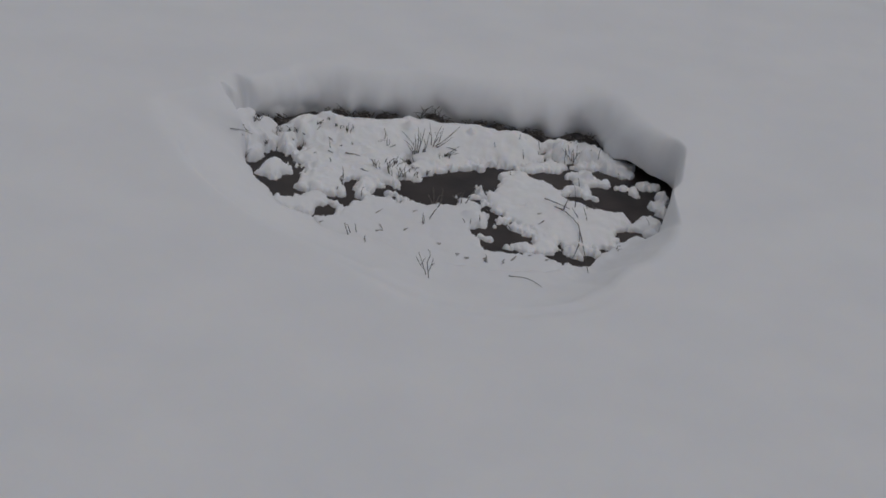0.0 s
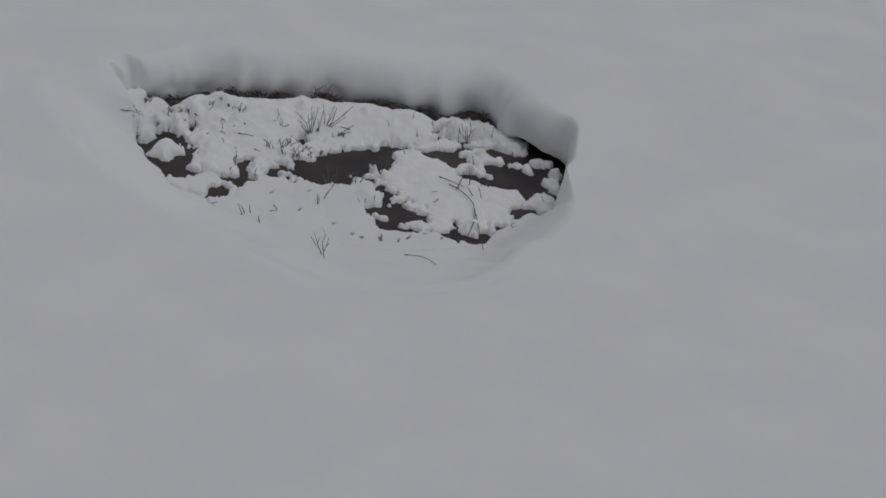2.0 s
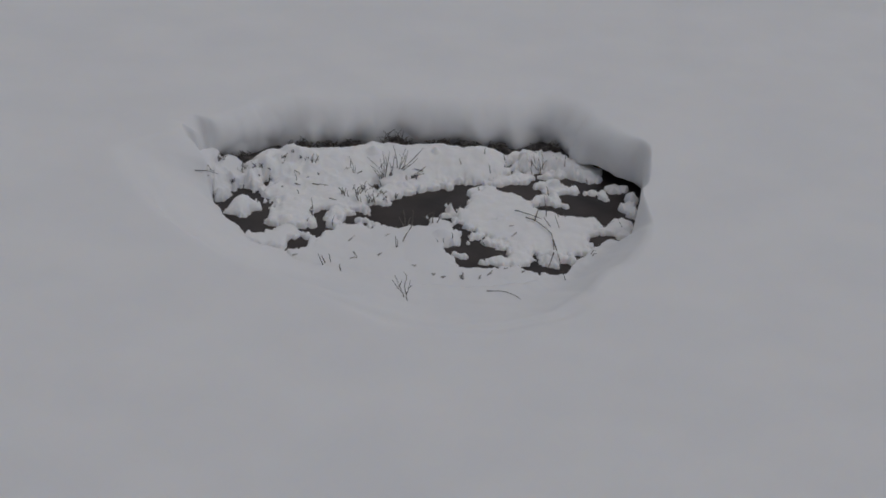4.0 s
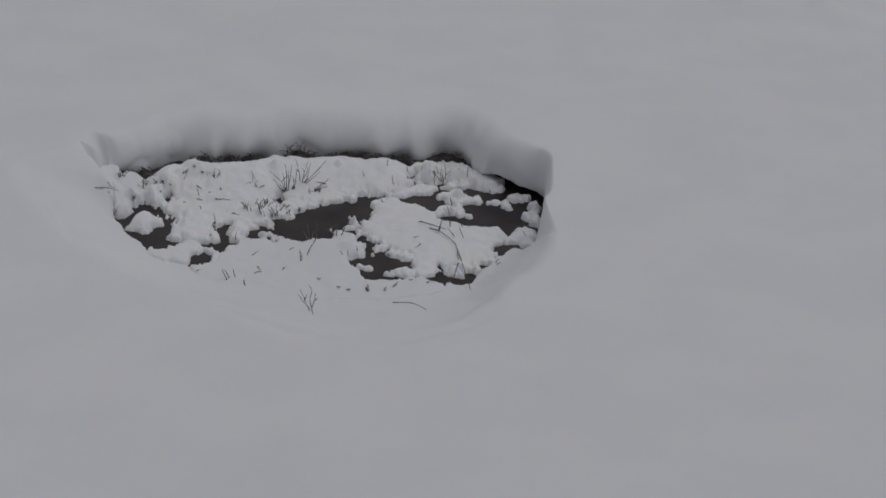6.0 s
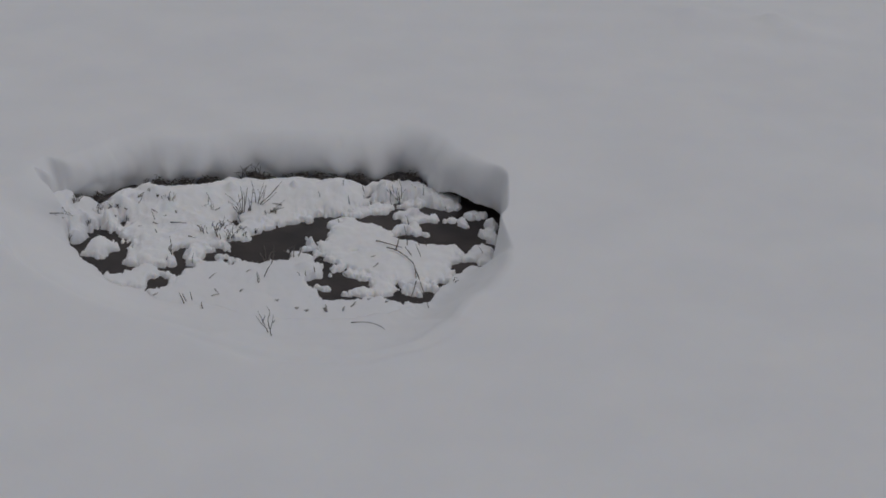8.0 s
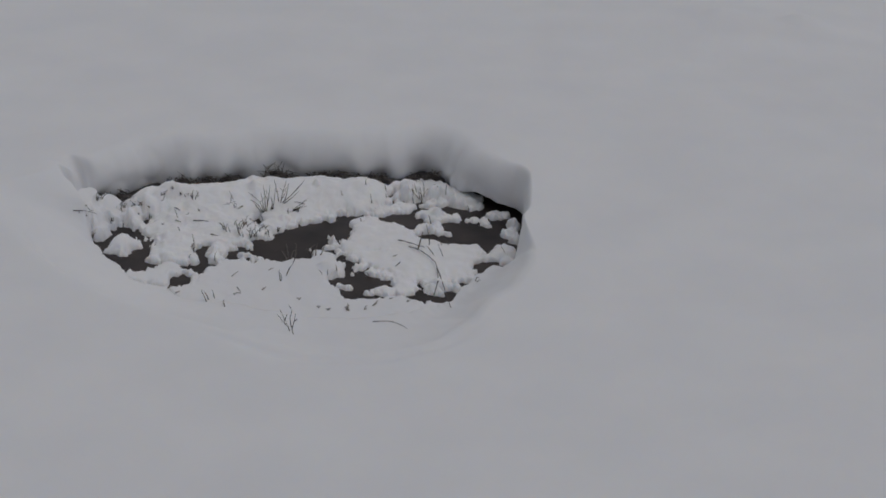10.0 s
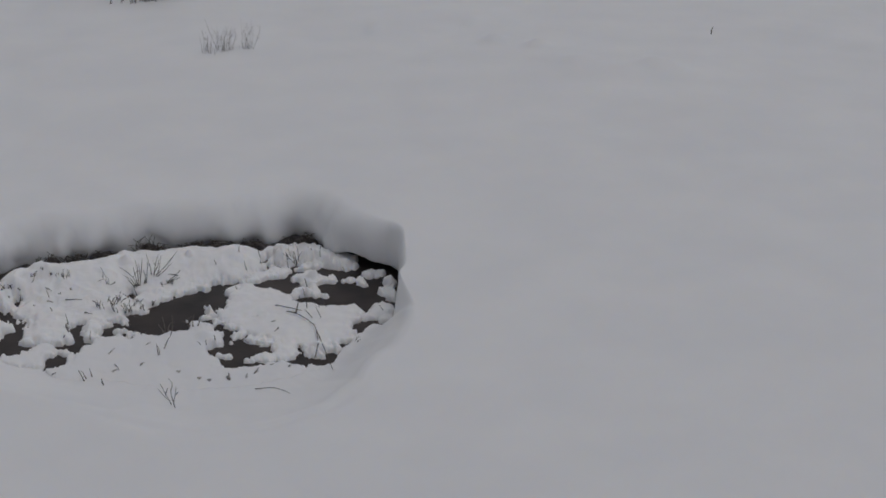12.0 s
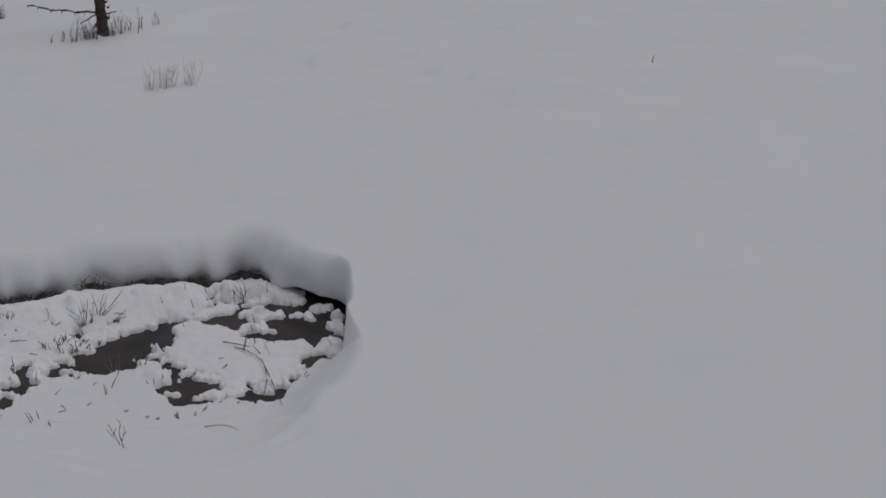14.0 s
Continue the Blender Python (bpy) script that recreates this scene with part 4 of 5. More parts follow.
stick("leaf_scrap", [(0.123, 7.623, -0.292), (0.14, 7.643, -0.292)], "scrap of dead leaf on the snow", "leaf", group="leaf scraps", seed=40, r=0.0045, mat=FADED)
stick("leaf_scrap", [(0.313, 7.653, -0.292), (0.323, 7.689, -0.292)], "scrap of dead leaf on the snow", "leaf", group="leaf scraps", seed=41, r=0.0045, mat=FADED)
stick("leaf_scrap", [(0.359, 7.698, -0.293), (0.379, 7.722, -0.295)], "scrap of dead leaf on the snow", "leaf", group="leaf scraps", seed=42, r=0.0045, mat=FADED)
stick("leaf_scrap", [(0.536, 7.748, -0.293), (0.554, 7.774, -0.296)], "scrap of dead leaf on the snow", "leaf", group="leaf scraps", seed=43, r=0.0045, mat=FADED)
stick("leaf_scrap", [(-0.35, 7.871, -0.292), (-0.328, 7.812, -0.294)], "scrap of dead leaf on the snow", "leaf", group="leaf scraps", seed=44, r=0.0045, mat=FADED)
stick("leaf_scrap", [(-0.22, 7.842, -0.292), (-0.207, 7.859, -0.292)], "scrap of dead leaf on the snow", "leaf", group="leaf scraps", seed=45, r=0.0045, mat=FADED)
stick("leaf_scrap", [(-0.026, 7.739, -0.292), (-0.016, 7.76, -0.291)], "scrap of dead leaf on the snow", "leaf", group="leaf scraps", seed=46, r=0.0045, mat=FADED)
stick("leaf_scrap", [(-0.41, 7.659, -0.288), (-0.402, 7.624, -0.283)], "scrap of dead leaf on the snow", "leaf", group="leaf scraps", seed=47, r=0.0045, mat=FADED)
sprig("grass_tuft", [[(-0.092, 8.271, -0.3), (-0.095, 8.271, -0.256), (-0.105, 8.271, -0.213)], [(-0.076, 8.262, -0.3), (-0.066, 8.262, -0.257), (-0.04, 8.262, -0.246)], [(-0.097, 8.254, -0.3), (-0.117, 8.254, -0.269), (-0.126, 8.254, -0.25)], [(-0.053, 8.286, -0.3), (-0.049, 8.286, -0.237), (-0.055, 8.286, -0.218)], [(0.008, 8.446, -0.359), (0.027, 8.446, -0.318), (0.055, 8.446, -0.295)]], "pale dry grass blades at the edge of water", "grass", mat=STRAW, r=0.0034)
sprig("grass_tuft", [[(0.046, 8.367, -0.324), (0.024, 8.367, -0.3), (0.003, 8.367, -0.287)], [(0.059, 8.311, -0.303), (0.059, 8.311, -0.262), (0.066, 8.311, -0.226)], [(0.084, 8.32, -0.302), (0.097, 8.32, -0.265), (0.106, 8.32, -0.237)]], "pale dry grass blades at the edge of water", "grass", mat=STRAW, r=0.0034)
stick("grass_stub", [(-0.399, 7.621, -0.294), (-0.406, 7.621, -0.264), (-0.406, 7.621, -0.248)], "short dead stem poking out of the snow", "grass", group="grass stubs", seed=48, r=0.003, mat=SHOOT)
stick("grass_stub", [(-0.356, 8.717, -0.301), (-0.364, 8.717, -0.263)], "short dead stem poking out of the snow", "grass", group="grass stubs", seed=49, r=0.0026, mat=TWIG)
stick("grass_stub", [(-0.361, 8.544, -0.302), (-0.374, 8.544, -0.265), (-0.386, 8.544, -0.225)], "short dead stem poking out of the snow", "grass", group="grass stubs", seed=50, r=0.0026, mat=TWIG)
stick("grass_stub", [(-0.442, 8.591, -0.298), (-0.453, 8.591, -0.267), (-0.464, 8.591, -0.238)], "short dead stem poking out of the snow", "grass", group="grass stubs", seed=51, r=0.003, mat=SHOOT)
stick("grass_stub", [(-0.421, 8.587, -0.299), (-0.432, 8.587, -0.255)], "short dead stem poking out of the snow", "grass", group="grass stubs", seed=52, r=0.0026, mat=TWIG)
stick("grass_stub", [(-0.612, 8.417, -0.311), (-0.621, 8.417, -0.238)], "short dead stem poking out of the snow", "grass", group="grass stubs", seed=53, r=0.0026, mat=TWIG)
stick("grass_stub", [(-0.611, 8.359, -0.317), (-0.621, 8.359, -0.285)], "short dead stem poking out of the snow", "grass", group="grass stubs", seed=54, r=0.003, mat=SHOOT)
stick("grass_stub", [(-0.589, 8.393, -0.357), (-0.6, 8.393, -0.318)], "short dead stem poking out of the snow", "grass", group="grass stubs", seed=55, r=0.0026, mat=TWIG)
stick("grass_stub", [(-0.204, 8.584, -0.318), (-0.216, 8.584, -0.268)], "short dead stem poking out of the snow", "grass", group="grass stubs", seed=56, r=0.0026, mat=TWIG)
stick("grass_stub", [(-0.272, 8.582, -0.316), (-0.286, 8.582, -0.273), (-0.283, 8.582, -0.242)], "short dead stem poking out of the snow", "grass", group="grass stubs", seed=57, r=0.003, mat=SHOOT)
stick("grass_stub", [(-0.346, 8.522, -0.299), (-0.355, 8.522, -0.258)], "short dead stem poking out of the snow", "grass", group="grass stubs", seed=58, r=0.0026, mat=TWIG)
stick("grass_stub", [(-0.245, 8.814, -0.322), (-0.262, 8.814, -0.275)], "short dead stem poking out of the snow", "grass", group="grass stubs", seed=59, r=0.0026, mat=TWIG)
stick("grass_stub", [(-0.26, 8.627, -0.309), (-0.256, 8.627, -0.275)], "short dead stem poking out of the snow", "grass", group="grass stubs", seed=60, r=0.003, mat=SHOOT)
stick("grass_stub", [(-0.301, 8.638, -0.305), (-0.317, 8.638, -0.283)], "short dead stem poking out of the snow", "grass", group="grass stubs", seed=61, r=0.0026, mat=TWIG)
stick("grass_stub", [(-0.626, 8.244, -0.307), (-0.62, 8.244, -0.282)], "short dead stem poking out of the snow", "grass", group="grass stubs", seed=62, r=0.0026, mat=TWIG)
stick("grass_stub", [(-0.702, 8.577, -0.294), (-0.715, 8.577, -0.266)], "short dead stem poking out of the snow", "grass", group="grass stubs", seed=63, r=0.003, mat=SHOOT)
sprig("dead_stalk", [[(-0.064, 7.222, -0.221), (-0.071, 7.222, -0.194), (-0.095, 7.222, -0.167), (-0.125, 7.222, -0.126)], [(-0.043, 7.164, -0.208), (-0.053, 7.164, -0.175), (-0.045, 7.164, -0.138), (-0.039, 7.164, -0.089)], [(-0.079, 7.396, -0.271), (-0.091, 7.396, -0.24), (-0.117, 7.396, -0.184)], [(-0.053, 7.325, -0.254), (-0.066, 7.325, -0.201), (-0.057, 7.325, -0.156), (-0.073, 7.325, -0.124)], [(-0.045, 7.462, -0.287), (-0.031, 7.462, -0.263)], [(-0.098, 7.451, -0.282), (-0.086, 7.451, -0.25), (-0.082, 7.451, -0.235)]], "dead forked stalk standing in the snow bank", "plant", seed=5, r=0.0025)
stick("grass_stub", [(-0.124, 7.963, -0.302), (-0.132, 7.963, -0.266), (-0.134, 7.963, -0.231)], "short dead stem poking out of the snow", "grass", group="grass stubs", seed=64, r=0.0026, mat=TWIG)
stick("grass_stub", [(-0.1, 8.049, -0.303), (-0.085, 8.049, -0.272), (-0.07, 8.049, -0.237)], "short dead stem poking out of the snow", "grass", group="grass stubs", seed=65, r=0.0026, mat=TWIG)
stick("grass_stub", [(-0.066, 8.205, -0.305), (-0.054, 8.205, -0.272), (-0.045, 8.205, -0.239)], "short dead stem poking out of the snow", "grass", group="grass stubs", seed=66, r=0.003, mat=SHOOT)
stick("grass_stub", [(-0.095, 8.226, -0.275), (-0.108, 8.226, -0.197)], "short dead stem poking out of the snow", "grass", group="grass stubs", seed=67, r=0.0026, mat=TWIG)
stick("grass_stub", [(0.389, 9.057, -0.294), (0.379, 9.057, -0.248)], "short dead stem poking out of the snow", "grass", group="grass stubs", seed=68, r=0.0026, mat=TWIG)
stick("grass_stub", [(0.719, 8.356, -0.303), (0.691, 8.356, -0.268), (0.67, 8.356, -0.241)], "short dead stem poking out of the snow", "grass", group="grass stubs", seed=69, r=0.003, mat=SHOOT)
stick("grass_stub", [(0.764, 8.345, -0.303), (0.747, 8.345, -0.261), (0.731, 8.345, -0.221)], "short dead stem poking out of the snow", "grass", group="grass stubs", seed=70, r=0.0026, mat=TWIG)
stick("grass_stub", [(0.697, 8.495, -0.303), (0.689, 8.495, -0.239), (0.672, 8.495, -0.174)], "short dead stem poking out of the snow", "grass", group="grass stubs", seed=71, r=0.0026, mat=TWIG)
stick("grass_stub", [(0.171, 8.109, -0.3), (0.167, 8.109, -0.26)], "short dead stem poking out of the snow", "grass", group="grass stubs", seed=72, r=0.003, mat=SHOOT)
stick("grass_stub", [(0.096, 8.07, -0.306), (0.079, 8.07, -0.277)], "short dead stem poking out of the snow", "grass", group="grass stubs", seed=73, r=0.0026, mat=TWIG)
stick("grass_stub", [(0.323, 8.841, -0.318), (0.315, 8.841, -0.292)], "short dead stem poking out of the snow", "grass", group="grass stubs", seed=74, r=0.0026, mat=TWIG)
stick("grass_stub", [(0.48, 9.142, -0.293), (0.471, 9.142, -0.262)], "short dead stem poking out of the snow", "grass", group="grass stubs", seed=75, r=0.003, mat=SHOOT)
stick("grass_stub", [(0.642, 9.166, -0.329), (0.63, 9.166, -0.28)], "short dead stem poking out of the snow", "grass", group="grass stubs", seed=76, r=0.0026, mat=TWIG)
stick("grass_stub", [(0.693, 9.193, -0.345), (0.694, 9.193, -0.294)], "short dead stem poking out of the snow", "grass", group="grass stubs", seed=77, r=0.0026, mat=TWIG)
stick("grass_stub", [(0.229, 7.629, -0.304), (0.219, 7.629, -0.277)], "short dead stem poking out of the snow", "grass", group="grass stubs", seed=78, r=0.003, mat=SHOOT)
stick("grass_stub", [(0.968, 9.084, -0.333), (0.959, 9.084, -0.297)], "short dead stem poking out of the snow", "grass", group="grass stubs", seed=79, r=0.0026, mat=TWIG)
stick("fallen_twig", [(-0.665, 7.798, -0.301), (-0.641, 7.81, -0.295)], "short dark twig lying on snow", "twig", group="fallen twigs", seed=80, r=0.003, mat=FADED)
stick("fallen_twig", [(-0.737, 8.694, -0.277), (-0.706, 8.7, -0.288)], "short dark twig lying on snow", "twig", group="fallen twigs", seed=81, r=0.003)
stick("fallen_twig", [(-0.53, 8.548, -0.292), (-0.489, 8.543, -0.298)], "short dark twig lying on snow", "twig", group="fallen twigs", seed=82, r=0.003)
stick("fallen_twig", [(-0.384, 8.001, -0.292), (-0.369, 8.037, -0.292), (-0.354, 8.067, -0.292)], "short dark twig lying on snow", "twig", group="fallen twigs", seed=83, r=0.003, mat=FADED)
stick("fallen_twig", [(-0.363, 7.787, -0.293), (-0.329, 7.809, -0.294)], "short dark twig lying on snow", "twig", group="fallen twigs", seed=84, r=0.003, mat=FADED)
stick("fallen_twig", [(-0.218, 7.858, -0.292), (-0.199, 7.871, -0.291)], "short dark twig lying on snow", "twig", group="fallen twigs", seed=85, r=0.003, mat=FADED)
stick("fallen_twig", [(-0.19, 8.091, -0.291), (-0.17, 8.118, -0.291)], "short dark twig lying on snow", "twig", group="fallen twigs", seed=86, r=0.003, mat=FADED)
stick("leaf_scrap", [(0.485, 8.315, -0.292), (0.512, 8.334, -0.29)], "scrap of dead leaf on the snow", "leaf", group="leaf scraps", seed=87, r=0.0045, mat=FADED)
stick("leaf_scrap", [(0.115, 7.633, -0.291), (0.136, 7.643, -0.292)], "scrap of dead leaf on the snow", "leaf", group="leaf scraps", seed=88, r=0.0045, mat=FADED)
stick("leaf_scrap", [(0.067, 7.658, -0.29), (0.08, 7.672, -0.291)], "scrap of dead leaf on the snow", "leaf", group="leaf scraps", seed=89, r=0.0045, mat=FADED)
stick("leaf_scrap", [(-0.037, 7.748, -0.292), (-0.028, 7.759, -0.291)], "scrap of dead leaf on the snow", "leaf", group="leaf scraps", seed=90, r=0.0045, mat=FADED)
stick("leaf_scrap", [(0.31, 7.638, -0.293), (0.323, 7.651, -0.292)], "scrap of dead leaf on the snow", "leaf", group="leaf scraps", seed=91, r=0.0045, mat=FADED)
stick("leaf_scrap", [(0.357, 7.689, -0.293), (0.383, 7.752, -0.294)], "scrap of dead leaf on the snow", "leaf", group="leaf scraps", seed=92, r=0.0045, mat=FADED)
stick("leaf_scrap", [(0.54, 7.767, -0.295), (0.552, 7.776, -0.297)], "scrap of dead leaf on the snow", "leaf", group="leaf scraps", seed=93, r=0.0045, mat=FADED)
stick("leaf_scrap", [(0.445, 7.786, -0.296), (0.465, 7.798, -0.297)], "scrap of dead leaf on the snow", "leaf", group="leaf scraps", seed=94, r=0.0045, mat=FADED)
stick("leaf_scrap", [(0.213, 7.658, -0.293), (0.233, 7.686, -0.293)], "scrap of dead leaf on the snow", "leaf", group="leaf scraps", seed=95, r=0.0045, mat=FADED)
sprig("willow_bush", [[(-0.246, 8.881, -0.297), (-0.267, 8.881, -0.23), (-0.339, 8.881, -0.165)], [(-0.249, 8.883, -0.298), (-0.278, 8.883, -0.246), (-0.322, 8.883, -0.218)], [(-0.238, 8.889, -0.294), (-0.24, 8.889, -0.195), (-0.251, 8.889, -0.124)], [(-0.231, 8.889, -0.293), (-0.218, 8.889, -0.193), (-0.212, 8.889, -0.125)], [(-0.23, 8.893, -0.292), (-0.226, 8.893, -0.22), (-0.232, 8.893, -0.158)], [(-0.195, 8.907, -0.288), (-0.187, 8.907, -0.219), (-0.18, 8.907, -0.148)], [(-0.201, 8.907, -0.288), (-0.198, 8.907, -0.238), (-0.207, 8.907, -0.201)], [(-0.258, 8.893, -0.297), (-0.287, 8.893, -0.261), (-0.301, 8.893, -0.243)], [(-0.241, 8.889, -0.294), (-0.254, 8.889, -0.22), (-0.264, 8.889, -0.171)]], "bare dark willow twigs sticking out of snow", "bush", seed=3, forks=True, r=0.0025)
sprig("willow_bush", [[(-0.151, 8.954, -0.265), (-0.139, 8.954, -0.192), (-0.12, 8.954, -0.123)], [(-0.145, 8.959, -0.262), (-0.078, 8.959, -0.197), (-0.015, 8.959, -0.113)], [(-0.139, 8.949, -0.265), (-0.12, 8.949, -0.214), (-0.106, 8.949, -0.132)], [(-0.15, 8.986, -0.255), (-0.13, 8.986, -0.217), (-0.119, 8.986, -0.172)], [(-0.134, 8.949, -0.265), (-0.083, 8.949, -0.219), (-0.047, 8.949, -0.179)], [(-0.052, 8.942, -0.276), (-0.024, 8.942, -0.25), (0.001, 8.942, -0.224)], [(-0.089, 8.902, -0.287), (-0.046, 8.902, -0.269), (-0.0, 8.902, -0.252)], [(-0.08, 8.891, -0.288), (-0.063, 8.891, -0.269), (-0.036, 8.891, -0.274)], [(-0.163, 8.969, -0.262), (-0.17, 8.969, -0.2), (-0.192, 8.969, -0.12)]], "bare dark willow twigs spreading out of snow", "bush", seed=13, forks=True, r=0.0025)
sprig("willow_bush", [[(-0.41, 8.871, -0.271), (-0.418, 8.871, -0.219), (-0.445, 8.871, -0.156)], [(-0.414, 8.869, -0.27), (-0.426, 8.869, -0.231), (-0.469, 8.869, -0.245)], [(-0.406, 8.872, -0.271), (-0.403, 8.872, -0.241), (-0.408, 8.872, -0.219)], [(-0.418, 8.878, -0.266), (-0.441, 8.878, -0.254), (-0.459, 8.878, -0.233)]], "few thin bare twigs sticking out of snow", "bush", seed=23, r=0.0016, mat=SHOOT)
sprig("grass_tuft", [[(-0.896, 8.811, -0.328), (-0.896, 8.811, -0.313), (-0.895, 8.811, -0.302)], [(-0.891, 8.809, -0.318), (-0.892, 8.809, -0.299), (-0.895, 8.809, -0.283)], [(-0.883, 8.79, -0.313), (-0.881, 8.79, -0.301), (-0.879, 8.79, -0.291)]], "small dark tuft of dead grass in snow", "grass", group="dark grass tufts", seed=0, r=0.0028, mat=STRAW)
sprig("grass_tuft", [[(-0.959, 8.838, -0.256), (-0.95, 8.838, -0.241), (-0.934, 8.838, -0.229)], [(-0.944, 8.835, -0.249), (-0.945, 8.835, -0.239), (-0.947, 8.835, -0.232)], [(-0.939, 8.834, -0.251), (-0.947, 8.834, -0.237), (-0.961, 8.834, -0.226)], [(-0.94, 8.833, -0.255), (-0.942, 8.833, -0.242), (-0.945, 8.833, -0.231)]], "small dark tuft of dead grass in snow", "grass", group="dark grass tufts", seed=9, r=0.0028, mat=TWIG)
sprig("grass_tuft", [[(-0.83, 8.914, -0.218), (-0.82, 8.914, -0.199), (-0.8, 8.914, -0.185)], [(-0.817, 8.919, -0.218), (-0.818, 8.919, -0.21), (-0.821, 8.919, -0.202)], [(-0.819, 8.919, -0.219), (-0.815, 8.919, -0.208), (-0.807, 8.919, -0.199)], [(-0.836, 8.909, -0.219), (-0.835, 8.909, -0.205), (-0.834, 8.909, -0.194)]], "small dark tuft of dead grass in snow", "grass", group="dark grass tufts", seed=18, r=0.0028, mat=TWIG)
sprig("grass_tuft", [[(-0.774, 8.94, -0.189), (-0.773, 8.94, -0.178), (-0.77, 8.94, -0.169)], [(-0.783, 8.945, -0.189), (-0.781, 8.945, -0.18), (-0.777, 8.945, -0.172)], [(-0.773, 8.939, -0.191), (-0.77, 8.939, -0.183), (-0.767, 8.939, -0.176)]], "small dark tuft of dead grass in snow", "grass", group="dark grass tufts", seed=27, r=0.0028, mat=STRAW)
sprig("grass_tuft", [[(-0.729, 8.928, -0.218), (-0.73, 8.928, -0.207), (-0.734, 8.928, -0.197)], [(-0.723, 8.927, -0.216), (-0.723, 8.927, -0.21), (-0.724, 8.927, -0.204)], [(-0.727, 8.925, -0.219), (-0.727, 8.925, -0.208), (-0.726, 8.925, -0.199)], [(-0.724, 8.928, -0.216), (-0.721, 8.928, -0.209), (-0.719, 8.928, -0.204)]], "small dark tuft of dead grass in snow", "grass", group="dark grass tufts", seed=36, r=0.0028, mat=TWIG)
sprig("grass_tuft", [[(-0.634, 8.879, -0.227), (-0.636, 8.879, -0.215), (-0.639, 8.879, -0.206)], [(-0.658, 8.897, -0.229), (-0.656, 8.897, -0.218), (-0.652, 8.897, -0.209)], [(-0.662, 8.907, -0.229), (-0.663, 8.907, -0.211), (-0.665, 8.907, -0.196)], [(-0.656, 8.909, -0.229), (-0.661, 8.909, -0.217), (-0.67, 8.909, -0.208)], [(-0.651, 8.867, -0.222), (-0.653, 8.867, -0.213), (-0.658, 8.867, -0.204)]], "small dark tuft of dead grass in snow", "grass", group="dark grass tufts", seed=45, r=0.0028, mat=TWIG)
sprig("grass_tuft", [[(-0.613, 8.799, -0.263), (-0.611, 8.799, -0.257), (-0.606, 8.799, -0.251)], [(-0.612, 8.799, -0.263), (-0.614, 8.799, -0.252), (-0.618, 8.799, -0.244)], [(-0.611, 8.797, -0.263), (-0.611, 8.797, -0.256), (-0.61, 8.797, -0.251)], [(-0.613, 8.802, -0.262), (-0.615, 8.802, -0.257), (-0.616, 8.802, -0.254)]], "small dark tuft of dead grass in snow", "grass", group="dark grass tufts", seed=54, r=0.0028, mat=STRAW)
sprig("grass_tuft", [[(-0.671, 8.768, -0.271), (-0.67, 8.768, -0.265), (-0.667, 8.768, -0.259)], [(-0.678, 8.765, -0.271), (-0.678, 8.765, -0.266), (-0.678, 8.765, -0.262)], [(-0.668, 8.768, -0.271), (-0.668, 8.768, -0.268), (-0.668, 8.768, -0.264)]], "small dark tuft of dead grass in snow", "grass", group="dark grass tufts", seed=63, r=0.0028, mat=TWIG)
sprig("grass_tuft", [[(-0.285, 8.842, -0.344), (-0.285, 8.842, -0.334), (-0.285, 8.842, -0.327)], [(-0.281, 8.772, -0.319), (-0.278, 8.772, -0.3), (-0.273, 8.772, -0.285)], [(-0.286, 8.765, -0.316), (-0.3, 8.765, -0.298), (-0.325, 8.765, -0.283)], [(-0.296, 8.767, -0.309), (-0.29, 8.767, -0.294), (-0.282, 8.767, -0.28)]], "small dark tuft of dead grass in snow", "grass", group="dark grass tufts", seed=72, r=0.0028, mat=TWIG)
sprig("grass_tuft", [[(-0.237, 8.656, -0.29), (-0.236, 8.656, -0.281), (-0.234, 8.656, -0.275)], [(-0.225, 8.648, -0.295), (-0.229, 8.648, -0.284), (-0.236, 8.648, -0.276)], [(-0.243, 8.656, -0.289), (-0.242, 8.656, -0.275), (-0.239, 8.656, -0.266)], [(-0.244, 8.654, -0.29), (-0.247, 8.654, -0.28), (-0.253, 8.654, -0.272)], [(-0.224, 8.659, -0.29), (-0.218, 8.659, -0.281), (-0.208, 8.659, -0.275)]], "small dark tuft of dead grass in snow", "grass", group="dark grass tufts", seed=81, r=0.0028, mat=STRAW)
sprig("grass_tuft", [[(-0.072, 8.889, -0.285), (-0.068, 8.889, -0.271), (-0.062, 8.889, -0.258)], [(-0.067, 8.895, -0.284), (-0.063, 8.895, -0.266), (-0.055, 8.895, -0.252)], [(-0.076, 8.898, -0.284), (-0.076, 8.898, -0.272), (-0.075, 8.898, -0.261)], [(-0.077, 8.884, -0.286), (-0.075, 8.884, -0.276), (-0.072, 8.884, -0.267)], [(-0.06, 8.893, -0.285), (-0.056, 8.893, -0.269), (-0.049, 8.893, -0.256)]], "small dark tuft of dead grass in snow", "grass", group="dark grass tufts", seed=90, r=0.0028, mat=TWIG)
sprig("grass_tuft", [[(-1.162, 8.789, -0.203), (-1.16, 8.789, -0.182), (-1.155, 8.789, -0.165)], [(-1.158, 8.791, -0.203), (-1.149, 8.791, -0.183), (-1.131, 8.791, -0.166)], [(-1.181, 8.787, -0.208), (-1.177, 8.787, -0.197), (-1.17, 8.787, -0.188)], [(-1.171, 8.805, -0.205), (-1.169, 8.805, -0.188), (-1.168, 8.805, -0.173)]], "small dark tuft of dead grass in snow", "grass", group="dark grass tufts", seed=99, r=0.0028, mat=TWIG)
